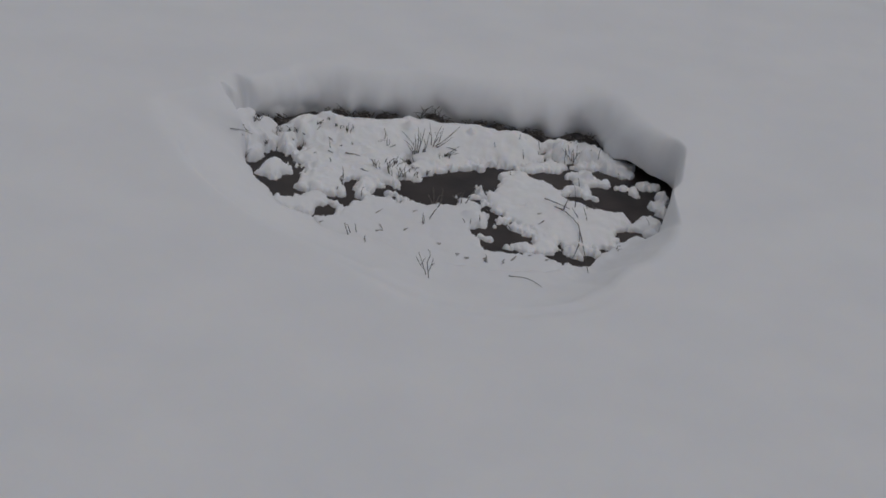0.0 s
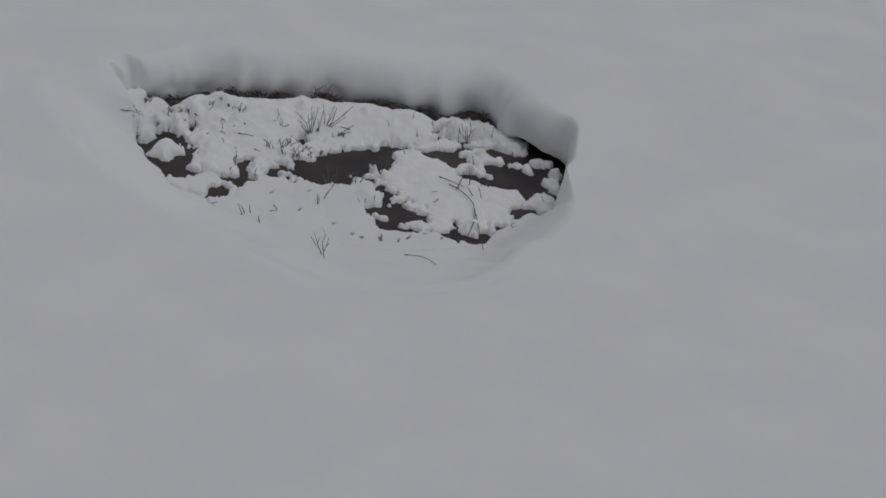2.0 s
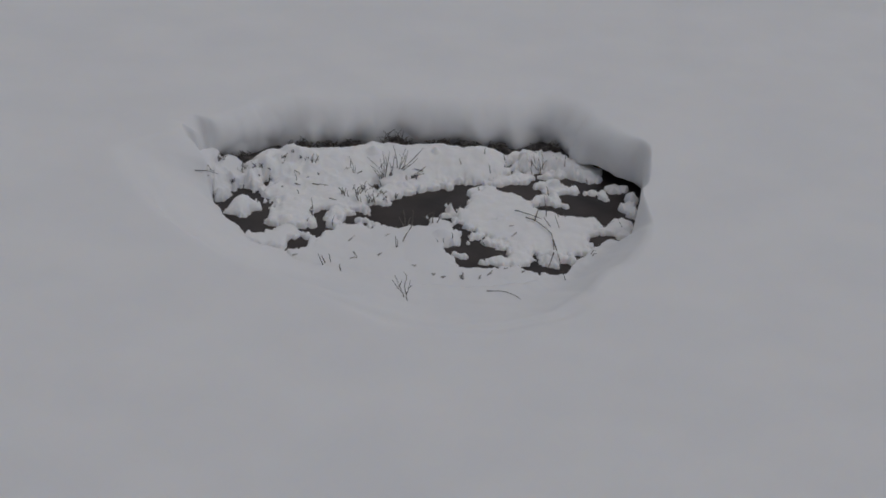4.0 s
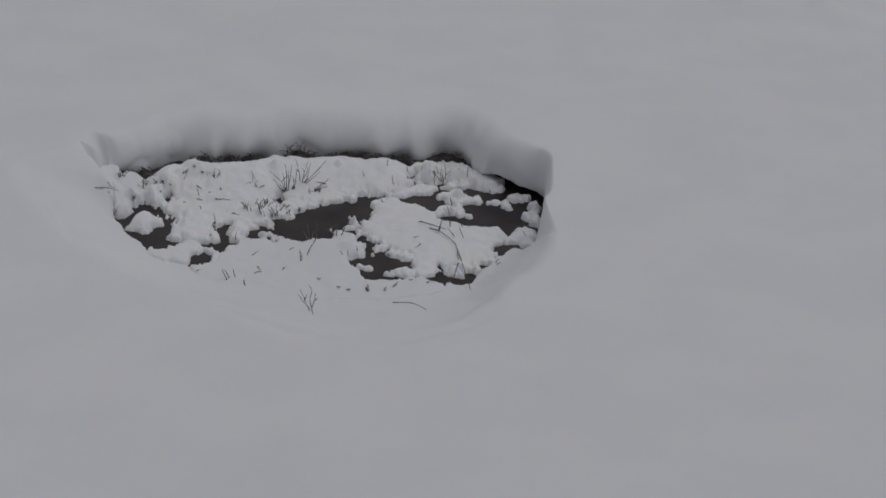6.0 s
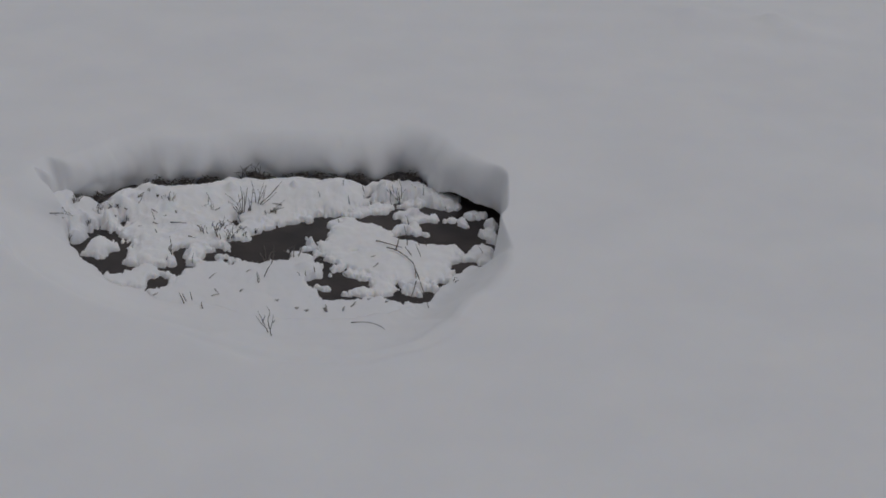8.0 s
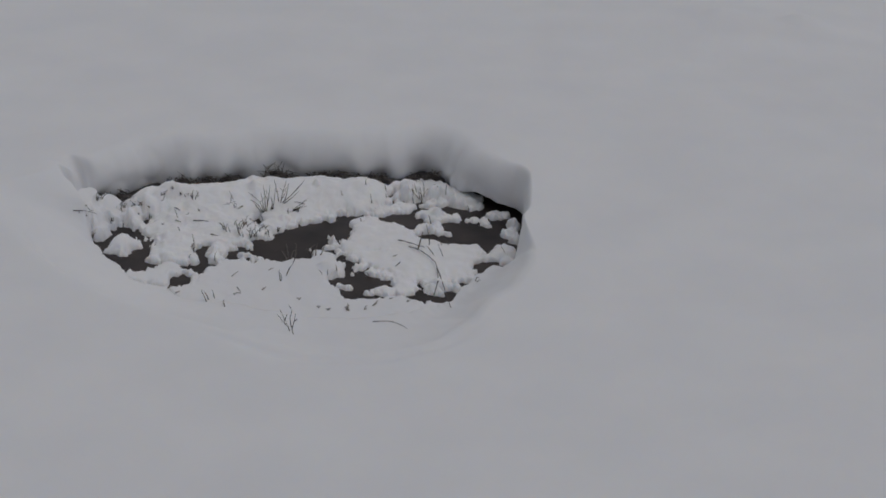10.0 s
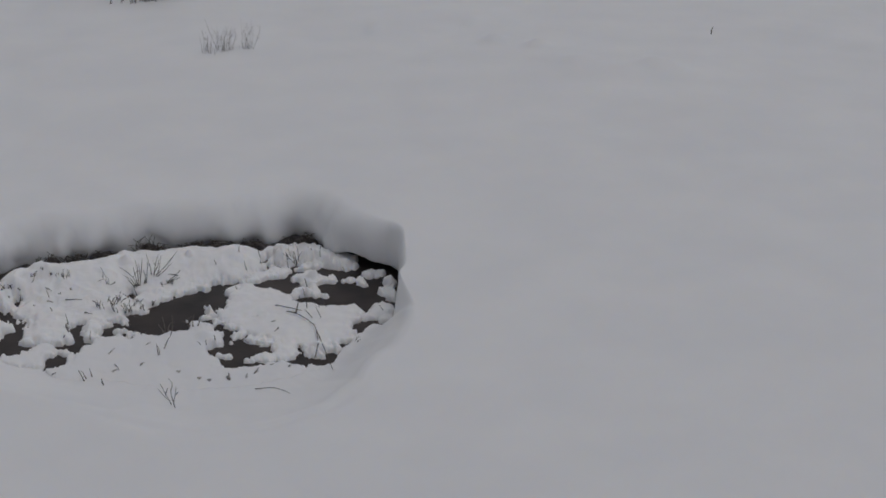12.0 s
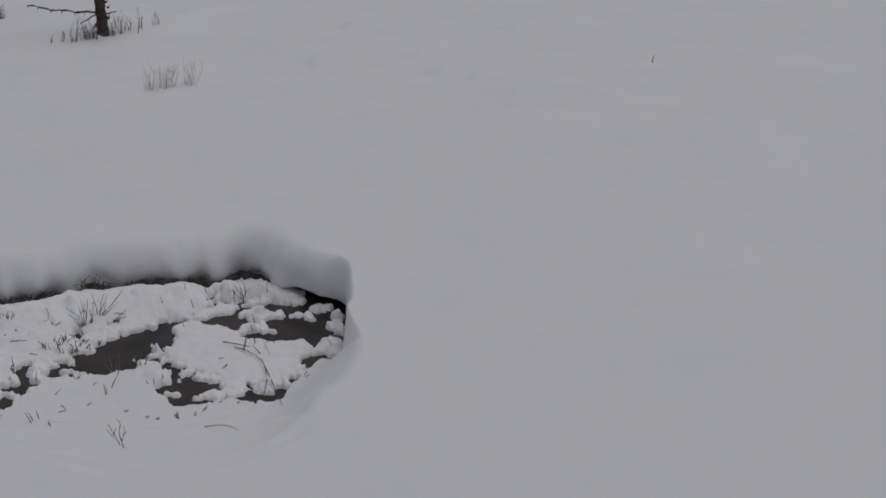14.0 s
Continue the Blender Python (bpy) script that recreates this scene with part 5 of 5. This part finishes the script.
sprig("grass_tuft", [[(-1.035, 8.833, -0.269), (-1.031, 8.833, -0.253), (-1.025, 8.833, -0.239)], [(-1.041, 8.838, -0.27), (-1.04, 8.838, -0.253), (-1.036, 8.838, -0.239)], [(-1.042, 8.837, -0.272), (-1.047, 8.837, -0.254), (-1.058, 8.837, -0.24)]], "small dark tuft of dead grass in snow", "grass", group="dark grass tufts", seed=108, r=0.0028, mat=STRAW)
sprig("grass_tuft", [[(-0.212, 8.604, -0.305), (-0.211, 8.604, -0.293), (-0.21, 8.604, -0.282)], [(-0.213, 8.612, -0.305), (-0.21, 8.612, -0.294), (-0.205, 8.612, -0.284)], [(-0.227, 8.603, -0.31), (-0.226, 8.603, -0.302), (-0.222, 8.603, -0.293)], [(-0.222, 8.601, -0.309), (-0.222, 8.601, -0.298), (-0.222, 8.601, -0.288)]], "small dark tuft of dead grass in snow", "grass", group="dark grass tufts", seed=117, r=0.0028, mat=TWIG)
sprig("grass_tuft", [[(-0.158, 8.675, -0.322), (-0.156, 8.675, -0.307), (-0.153, 8.675, -0.295)], [(-0.159, 8.673, -0.325), (-0.16, 8.673, -0.305), (-0.16, 8.673, -0.289)], [(-0.154, 8.677, -0.319), (-0.15, 8.677, -0.304), (-0.141, 8.677, -0.291)]], "small dark tuft of dead grass in snow", "grass", group="dark grass tufts", seed=126, r=0.0028, mat=TWIG)
sprig("grass_tuft", [[(-0.463, 8.618, -0.292), (-0.466, 8.618, -0.274), (-0.473, 8.618, -0.258)], [(-0.449, 8.611, -0.292), (-0.446, 8.611, -0.269), (-0.44, 8.611, -0.25)], [(-0.45, 8.611, -0.292), (-0.464, 8.611, -0.268), (-0.488, 8.611, -0.25)], [(-0.459, 8.61, -0.293), (-0.467, 8.61, -0.269), (-0.482, 8.61, -0.25)], [(-0.463, 8.612, -0.293), (-0.467, 8.612, -0.274), (-0.473, 8.612, -0.257)]], "small dark tuft of dead grass in snow", "grass", group="dark grass tufts", seed=135, r=0.0028, mat=STRAW)
sprig("grass_tuft", [[(-0.37, 8.584, -0.273), (-0.366, 8.584, -0.259), (-0.359, 8.584, -0.248)], [(-0.369, 8.577, -0.275), (-0.364, 8.577, -0.253), (-0.355, 8.577, -0.234)], [(-0.358, 8.598, -0.278), (-0.353, 8.598, -0.262), (-0.346, 8.598, -0.248)], [(-0.377, 8.581, -0.275), (-0.374, 8.581, -0.258), (-0.37, 8.581, -0.244)], [(-0.377, 8.583, -0.275), (-0.38, 8.583, -0.259), (-0.386, 8.583, -0.247)]], "small dark tuft of dead grass in snow", "grass", group="dark grass tufts", seed=144, r=0.0028, mat=TWIG)
sprig("grass_tuft", [[(-0.404, 8.672, -0.288), (-0.401, 8.672, -0.269), (-0.393, 8.672, -0.253)], [(-0.391, 8.664, -0.29), (-0.392, 8.664, -0.278), (-0.396, 8.664, -0.267)], [(-0.383, 8.676, -0.293), (-0.372, 8.676, -0.269), (-0.35, 8.676, -0.251)]], "small dark tuft of dead grass in snow", "grass", group="dark grass tufts", seed=153, r=0.0028, mat=TWIG)
sprig("grass_tuft", [[(-0.341, 8.718, -0.299), (-0.337, 8.718, -0.285), (-0.33, 8.718, -0.274)], [(-0.345, 8.713, -0.3), (-0.343, 8.713, -0.288), (-0.337, 8.713, -0.277)], [(-0.353, 8.716, -0.298), (-0.354, 8.716, -0.288), (-0.358, 8.716, -0.279)]], "small dark tuft of dead grass in snow", "grass", group="dark grass tufts", seed=162, r=0.0028, mat=STRAW)
sprig("grass_tuft", [[(-0.803, 8.66, -0.292), (-0.805, 8.66, -0.287), (-0.811, 8.66, -0.284)], [(-0.809, 8.662, -0.293), (-0.81, 8.662, -0.288), (-0.811, 8.662, -0.285)], [(-0.802, 8.664, -0.291), (-0.8, 8.664, -0.286), (-0.799, 8.664, -0.283)]], "small dark tuft of dead grass in snow", "grass", group="dark grass tufts", seed=171, r=0.0028, mat=TWIG)
sprig("grass_tuft", [[(-1.093, 8.691, -0.29), (-1.092, 8.691, -0.28), (-1.091, 8.691, -0.272)], [(-1.097, 8.691, -0.292), (-1.098, 8.691, -0.287), (-1.1, 8.691, -0.284)], [(-1.094, 8.691, -0.294), (-1.095, 8.691, -0.288), (-1.096, 8.691, -0.282)], [(-1.091, 8.692, -0.286), (-1.095, 8.692, -0.278), (-1.1, 8.692, -0.271)], [(-1.092, 8.692, -0.289), (-1.092, 8.692, -0.284), (-1.092, 8.692, -0.279)]], "small dark tuft of dead grass in snow", "grass", group="dark grass tufts", seed=180, r=0.0028, mat=TWIG)
sprig("grass_tuft", [[(-0.95, 8.765, -0.28), (-0.951, 8.765, -0.276), (-0.953, 8.765, -0.272)], [(-0.95, 8.769, -0.279), (-0.951, 8.769, -0.273), (-0.955, 8.769, -0.267)], [(-0.95, 8.766, -0.281), (-0.949, 8.766, -0.273), (-0.945, 8.766, -0.267)]], "small dark tuft of dead grass in snow", "grass", group="dark grass tufts", seed=189, r=0.0028, mat=STRAW)
stick("twig", [(4.541, 13.207, 0.004), (4.538, 13.207, 0.044), (4.552, 13.207, 0.073)], "single short dark twig standing in smooth snow", "twig", r=0.006)
sprig("grass_tuft", [[(0.693, 9.208, -0.318), (0.686, 9.2, -0.277), (0.677, 9.219, -0.239)], [(0.696, 9.203, -0.318), (0.686, 9.201, -0.279), (0.671, 9.174, -0.257)], [(0.697, 9.229, -0.318), (0.709, 9.23, -0.28), (0.727, 9.207, -0.243)], [(0.678, 9.2, -0.318), (0.651, 9.201, -0.282), (0.61, 9.194, -0.242)]], "small dark tuft of dead grass in snow", "grass", group="dark grass tufts", seed=200, r=0.0024, mat=SHOOT)
sprig("grass_tuft", [[(0.637, 9.203, -0.291), (0.634, 9.205, -0.261), (0.628, 9.198, -0.249)], [(0.644, 9.217, -0.291), (0.638, 9.218, -0.261), (0.628, 9.21, -0.247)]], "small dark tuft of dead grass in snow", "grass", group="dark grass tufts", seed=201, r=0.0024, mat=TWIG)
sprig("grass_tuft", [[(-0.916, 8.807, -0.336), (-0.914, 8.807, -0.323), (-0.911, 8.794, -0.309)], [(-0.902, 8.811, -0.336), (-0.896, 8.81, -0.321), (-0.887, 8.817, -0.313)], [(-0.914, 8.818, -0.336), (-0.916, 8.816, -0.319), (-0.92, 8.811, -0.309)], [(-0.914, 8.819, -0.336), (-0.915, 8.815, -0.322), (-0.917, 8.82, -0.309)], [(-0.908, 8.825, -0.336), (-0.905, 8.822, -0.319), (-0.902, 8.828, -0.305)]], "small dark tuft of dead grass in snow", "grass", group="dark grass tufts", seed=202, r=0.0024, mat=SHOOT)
sprig("grass_tuft", [[(-0.976, 8.848, -0.256), (-0.989, 8.844, -0.242), (-1.008, 8.853, -0.227)], [(-1.003, 8.866, -0.256), (-1.01, 8.864, -0.242), (-1.02, 8.861, -0.234)], [(-0.996, 8.828, -0.256), (-0.988, 8.826, -0.243), (-0.975, 8.815, -0.233)], [(-0.983, 8.839, -0.256), (-0.984, 8.84, -0.241), (-0.985, 8.829, -0.234)], [(-0.981, 8.857, -0.256), (-0.98, 8.857, -0.242), (-0.979, 8.844, -0.23)]], "small dark tuft of dead grass in snow", "grass", group="dark grass tufts", seed=203, r=0.0024, mat=TWIG)
sprig("grass_tuft", [[(-1.067, 8.851, -0.27), (-1.056, 8.852, -0.233), (-1.039, 8.865, -0.206)], [(-1.059, 8.81, -0.27), (-1.046, 8.802, -0.233), (-1.027, 8.787, -0.196)]], "small dark tuft of dead grass in snow", "grass", group="dark grass tufts", seed=204, r=0.0024, mat=SHOOT)
sprig("grass_tuft", [[(-1.186, 8.782, -0.206), (-1.179, 8.778, -0.182), (-1.169, 8.765, -0.155)], [(-1.19, 8.797, -0.206), (-1.187, 8.798, -0.179), (-1.184, 8.806, -0.163)], [(-1.18, 8.784, -0.206), (-1.177, 8.782, -0.183), (-1.171, 8.767, -0.155)]], "small dark tuft of dead grass in snow", "grass", group="dark grass tufts", seed=205, r=0.0024, mat=TWIG)
sprig("grass_tuft", [[(-1.115, 8.71, -0.297), (-1.123, 8.708, -0.279), (-1.134, 8.712, -0.266)], [(-1.096, 8.675, -0.297), (-1.101, 8.672, -0.277), (-1.108, 8.68, -0.273)], [(-1.112, 8.719, -0.297), (-1.115, 8.718, -0.283), (-1.119, 8.723, -0.272)], [(-1.088, 8.685, -0.297), (-1.084, 8.684, -0.279), (-1.08, 8.686, -0.263)]], "small dark tuft of dead grass in snow", "grass", group="dark grass tufts", seed=206, r=0.0024, mat=SHOOT)
sprig("grass_tuft", [[(-1.179, 8.508, -0.312), (-1.179, 8.51, -0.293), (-1.178, 8.513, -0.279)], [(-1.176, 8.489, -0.312), (-1.169, 8.49, -0.291), (-1.159, 8.487, -0.276)], [(-1.189, 8.524, -0.312), (-1.198, 8.522, -0.289), (-1.21, 8.504, -0.28)]], "small dark tuft of dead grass in snow", "grass", group="dark grass tufts", seed=207, r=0.0024, mat=TWIG)
sprig("grass_tuft", [[(-0.637, 8.919, -0.223), (-0.631, 8.916, -0.205), (-0.622, 8.92, -0.191)], [(-0.637, 8.95, -0.223), (-0.636, 8.95, -0.207), (-0.635, 8.945, -0.192)], [(-0.626, 8.917, -0.223), (-0.625, 8.918, -0.207), (-0.624, 8.902, -0.189)]], "small dark tuft of dead grass in snow", "grass", group="dark grass tufts", seed=208, r=0.0024, mat=SHOOT)
sprig("grass_tuft", [[(-0.692, 8.93, -0.223), (-0.695, 8.929, -0.21), (-0.699, 8.931, -0.207)], [(-0.697, 8.914, -0.223), (-0.7, 8.913, -0.21), (-0.703, 8.906, -0.201)], [(-0.686, 8.922, -0.223), (-0.684, 8.921, -0.212), (-0.681, 8.92, -0.201)]], "small dark tuft of dead grass in snow", "grass", group="dark grass tufts", seed=209, r=0.0024, mat=TWIG)
sprig("grass_tuft", [[(-0.303, 8.571, -0.312), (-0.308, 8.568, -0.279), (-0.315, 8.562, -0.268)], [(-0.292, 8.573, -0.312), (-0.273, 8.569, -0.278), (-0.243, 8.583, -0.258)], [(-0.308, 8.557, -0.312), (-0.317, 8.555, -0.276), (-0.33, 8.541, -0.253)], [(-0.284, 8.576, -0.312), (-0.298, 8.573, -0.285), (-0.318, 8.578, -0.263)], [(-0.305, 8.566, -0.312), (-0.3, 8.567, -0.285), (-0.293, 8.574, -0.263)]], "small dark tuft of dead grass in snow", "grass", group="dark grass tufts", seed=210, r=0.0024, mat=SHOOT)
sprig("grass_tuft", [[(-0.263, 8.839, -0.342), (-0.264, 8.838, -0.332), (-0.267, 8.834, -0.32)], [(-0.26, 8.864, -0.342), (-0.261, 8.862, -0.333), (-0.263, 8.868, -0.32)], [(-0.258, 8.855, -0.342), (-0.265, 8.856, -0.332), (-0.275, 8.853, -0.323)], [(-0.284, 8.836, -0.342), (-0.284, 8.834, -0.33), (-0.283, 8.835, -0.321)], [(-0.289, 8.832, -0.342), (-0.294, 8.83, -0.329), (-0.301, 8.827, -0.322)]], "small dark tuft of dead grass in snow", "grass", group="dark grass tufts", seed=211, r=0.0024, mat=TWIG)
sprig("grass_tuft", [[(-0.605, 8.329, -0.308), (-0.607, 8.326, -0.28), (-0.611, 8.339, -0.256)], [(-0.61, 8.331, -0.308), (-0.605, 8.331, -0.283), (-0.597, 8.321, -0.271)], [(-0.611, 8.354, -0.308), (-0.616, 8.351, -0.276), (-0.622, 8.351, -0.268)], [(-0.628, 8.37, -0.308), (-0.618, 8.372, -0.277), (-0.603, 8.366, -0.266)]], "small dark tuft of dead grass in snow", "grass", group="dark grass tufts", seed=212, r=0.0024, mat=SHOOT)
sprig("grass_tuft", [[(-0.35, 8.695, -0.303), (-0.347, 8.696, -0.281), (-0.344, 8.681, -0.273)], [(-0.335, 8.681, -0.303), (-0.321, 8.678, -0.281), (-0.299, 8.68, -0.27)], [(-0.349, 8.688, -0.303), (-0.353, 8.684, -0.287), (-0.358, 8.678, -0.275)], [(-0.357, 8.725, -0.303), (-0.349, 8.722, -0.281), (-0.338, 8.725, -0.267)]], "small dark tuft of dead grass in snow", "grass", group="dark grass tufts", seed=213, r=0.0024, mat=TWIG)
sprig("grass_tuft", [[(-0.206, 8.895, -0.28), (-0.202, 8.894, -0.268), (-0.196, 8.895, -0.261)], [(-0.204, 8.913, -0.28), (-0.204, 8.913, -0.269), (-0.204, 8.903, -0.263)], [(-0.189, 8.913, -0.28), (-0.194, 8.913, -0.27), (-0.2, 8.908, -0.262)]], "small dark tuft of dead grass in snow", "grass", group="dark grass tufts", seed=214, r=0.0024, mat=SHOOT)
sprig("grass_tuft", [[(-0.047, 8.926, -0.285), (-0.046, 8.924, -0.272), (-0.044, 8.918, -0.269)], [(-0.046, 8.884, -0.285), (-0.046, 8.883, -0.273), (-0.045, 8.876, -0.264)], [(-0.045, 8.921, -0.285), (-0.045, 8.922, -0.272), (-0.045, 8.916, -0.263)], [(-0.05, 8.889, -0.285), (-0.046, 8.889, -0.275), (-0.04, 8.888, -0.263)], [(-0.048, 8.9, -0.285), (-0.049, 8.899, -0.275), (-0.05, 8.902, -0.265)]], "small dark tuft of dead grass in snow", "grass", group="dark grass tufts", seed=215, r=0.0024, mat=TWIG)
sprig("grass_tuft", [[(-0.101, 8.895, -0.291), (-0.104, 8.895, -0.278), (-0.107, 8.897, -0.269)], [(-0.1, 8.861, -0.291), (-0.105, 8.86, -0.28), (-0.112, 8.865, -0.273)], [(-0.082, 8.88, -0.291), (-0.087, 8.88, -0.281), (-0.094, 8.873, -0.275)], [(-0.094, 8.876, -0.291), (-0.102, 8.876, -0.282), (-0.115, 8.88, -0.27)]], "small dark tuft of dead grass in snow", "grass", group="dark grass tufts", seed=216, r=0.0024, mat=SHOOT)
sprig("grass_tuft", [[(-0.252, 8.885, -0.297), (-0.249, 8.885, -0.289), (-0.245, 8.885, -0.283)], [(-0.262, 8.878, -0.297), (-0.261, 8.877, -0.286), (-0.261, 8.879, -0.279)], [(-0.254, 8.896, -0.297), (-0.255, 8.895, -0.285), (-0.256, 8.897, -0.278)], [(-0.253, 8.879, -0.297), (-0.248, 8.88, -0.286), (-0.241, 8.876, -0.283)], [(-0.233, 8.888, -0.297), (-0.23, 8.888, -0.287), (-0.227, 8.887, -0.278)]], "small dark tuft of dead grass in snow", "grass", group="dark grass tufts", seed=217, r=0.0024, mat=TWIG)
sprig("grass_tuft", [[(0.916, 7.955, -0.277), (0.924, 7.953, -0.258), (0.935, 7.939, -0.248)], [(0.914, 7.988, -0.277), (0.921, 7.985, -0.254), (0.932, 7.975, -0.25)]], "small dark tuft of dead grass in snow", "grass", group="dark grass tufts", seed=218, r=0.0024, mat=SHOOT)
sprig("grass_tuft", [[(0.631, 8.036, -0.337), (0.641, 8.036, -0.321), (0.656, 8.033, -0.318)], [(0.614, 8.041, -0.337), (0.617, 8.039, -0.322), (0.621, 8.03, -0.31)], [(0.619, 8.025, -0.337), (0.625, 8.025, -0.321), (0.633, 8.014, -0.311)]], "small dark tuft of dead grass in snow", "grass", group="dark grass tufts", seed=219, r=0.0024, mat=TWIG)
under_the_overhang()


# ---------------- the tree and the shoots far behind ----------------
def tree(x, y):
    whole = new("tree")
    whole.location = (x, y, 0.0)
    v, q = tube([(0.012, 0, -0.15), (0.0, 0, 0.08), (-0.012, 0, 0.4), (-0.03, 0.02, 1.4), (-0.06, 0.03, 2.8), (-0.05, 0.05, 4.4)], 0.058, 0.018, 18, 0.12, 3, 24)
    rng = random.Random(8)
    v = [p + Vector((p.x, p.y, 0)).normalized() * rng.uniform(-0.005, 0.006) for p in v]
    mesh_object("trunk", v, q, BARK, whole, "dark rough bark")
    # a stretch low on the trunk where the outer bark has come off
    low = [(0.006, -0.006, -0.05), (0.0, -0.008, 0.13), (-0.006, -0.009, 0.22)]
    v, q = tube(low, 0.055, 0.046, 16, 0.1, 5, 6)
    v = [p + Vector((p.x, p.y, 0)).normalized() * rng.uniform(-0.004, 0.004) for p in v]
    mesh_object("bare_wood", v, q, RED_BARK, whole, "reddish brown inner bark low on the trunk")
    for k in range(26):
        an, z = rng.uniform(0, 2 * math.pi), rng.uniform(0.0, 0.9)
        p = Vector((math.cos(an) * 0.056, math.sin(an) * 0.056, z))
        way = Vector((math.cos(an), math.sin(an), 0.4 * rng.uniform(-1, 1)))
        v, q = tube([p - way * 0.012, p + way * 0.006, p + way * 0.012 + Vector((0, 0, rng.uniform(0.01, 0.03)))], 0.010, 0.003, 5, 0.8, k, 2)
        mesh_object("bark_flake", v, q, BARK, whole)
    for path, r in (
        ([(-0.05, -0.01, 0.275), (-0.14, -0.02, 0.282), (-0.22, -0.03, 0.288), (-0.33, -0.035, 0.306), (-0.42, -0.04, 0.31), (-0.53, -0.045, 0.345), (-0.63, -0.05, 0.358)], 0.010),
        ([(-0.04, -0.03, 0.265), (-0.11, -0.06, 0.235), (-0.19, -0.08, 0.195)], 0.007),
        ([(0.04, -0.02, 0.265), (0.08, -0.03, 0.275), (0.125, -0.04, 0.285)], 0.006),
        ([(0.035, -0.03, 0.36), (0.06, -0.05, 0.4), (0.05, -0.05, 0.49)], 0.005),
    ):
        v, q = tube(path, r, r * 0.55, 7, 0.9, len(path), 5)
        branch = mesh_object("branch", v, q, BARK, whole, "dead broken lower branch")
        for k in range(1, len(path) - 1):
            p = Vector(path[k])
            v, q = tube([p, p + Vector((-0.012, -0.02, -0.015)), p + Vector((rng.uniform(-0.03, 0.01), -0.03, rng.uniform(-0.04, -0.015)))], r * 0.4, r * 0.2, 4, 0.4, k)
            mesh_object("twig", v, q, BARK, branch)
    return tagged(whole, "slender tree with dark bark and dead lower branches in snow", "tree")


tree(-0.07, 14.57)
shoots("willow_shoots", -0.311, 14.408, 9, 0.247, 0.015, "thin bare shoots standing in snow beside the tree", "bush", 1, group="shoots by the tree")
shoots("willow_shoots", -0.210, 14.459, 21, 0.204, 0.036, "thin bare shoots standing in snow beside the tree", "bush", 2, group="shoots by the tree")
shoots("willow_shoots", -0.151, 14.473, 12, 0.172, 0.02, "thin bare shoots standing in snow beside the tree", "bush", 3, group="shoots by the tree")
shoots("willow_shoots", -0.503, 14.391, 4, 0.086, 0.01, "thin bare shoots standing in snow beside the tree", "bush", 4, group="shoots by the tree")
shoots("willow_shoots", -0.413, 14.421, 4, 0.118, 0.015, "thin bare shoots standing in snow beside the tree", "bush", 5, group="shoots by the tree")
shoots("willow_shoots", 0.016, 14.558, 9, 0.162, 0.015, "thin bare shoots standing in snow beside the tree", "bush", 6, group="shoots by the tree")
shoots("willow_shoots", 0.085, 14.593, 12, 0.239, 0.015, "thin bare shoots standing in snow beside the tree", "bush", 7, group="shoots by the tree")
shoots("willow_shoots", 0.150, 14.650, 9, 0.163, 0.021, "thin bare shoots standing in snow beside the tree", "bush", 8, group="shoots by the tree")
shoots("willow_shoots", 0.262, 14.724, 7, 0.208, 0.01, "thin bare shoots standing in snow beside the tree", "bush", 9, group="shoots by the tree")
shoots("willow_shoots", 0.390, 14.819, 4, 0.165, 0.01, "thin bare shoots standing in snow beside the tree", "bush", 10, group="shoots by the tree")
shoots("willow_shoots", 0.437, 14.859, 2, 0.144, 0.005, "thin bare shoots standing in snow beside the tree", "bush", 11, group="shoots by the tree")
shoots("willow_shoots", -0.973, 15.452, 12, 0.149, 0.016, "thin bare shoots standing in snow beside the tree", "bush", 12, group="shoots by the tree")
shoots("willow_shoots", 0.272, 12.720, 14, 0.191, 0.027, "low clump of thin pale shoots in the snow", "bush", 13, group="low shoots", r=0.0014)
shoots("willow_shoots", 0.370, 12.758, 14, 0.239, 0.023, "low clump of thin dark shoots in the snow", "bush", 14, group="low shoots", r=0.0014)
shoots("willow_shoots", 0.437, 12.783, 12, 0.201, 0.023, "low clump of thin dark shoots in the snow", "bush", 15, group="low shoots", r=0.0014)
shoots("willow_shoots", 0.600, 12.847, 9, 0.231, 0.018, "faint thin pale shoots in the snow", "bush", 17, group="low shoots", r=0.0014)
shoots("willow_shoots", 0.586, 12.832, 12, 0.067, 0.037, "low clump of thin dark shoots in the snow", "bush", 16, group="low shoots", r=0.0014)
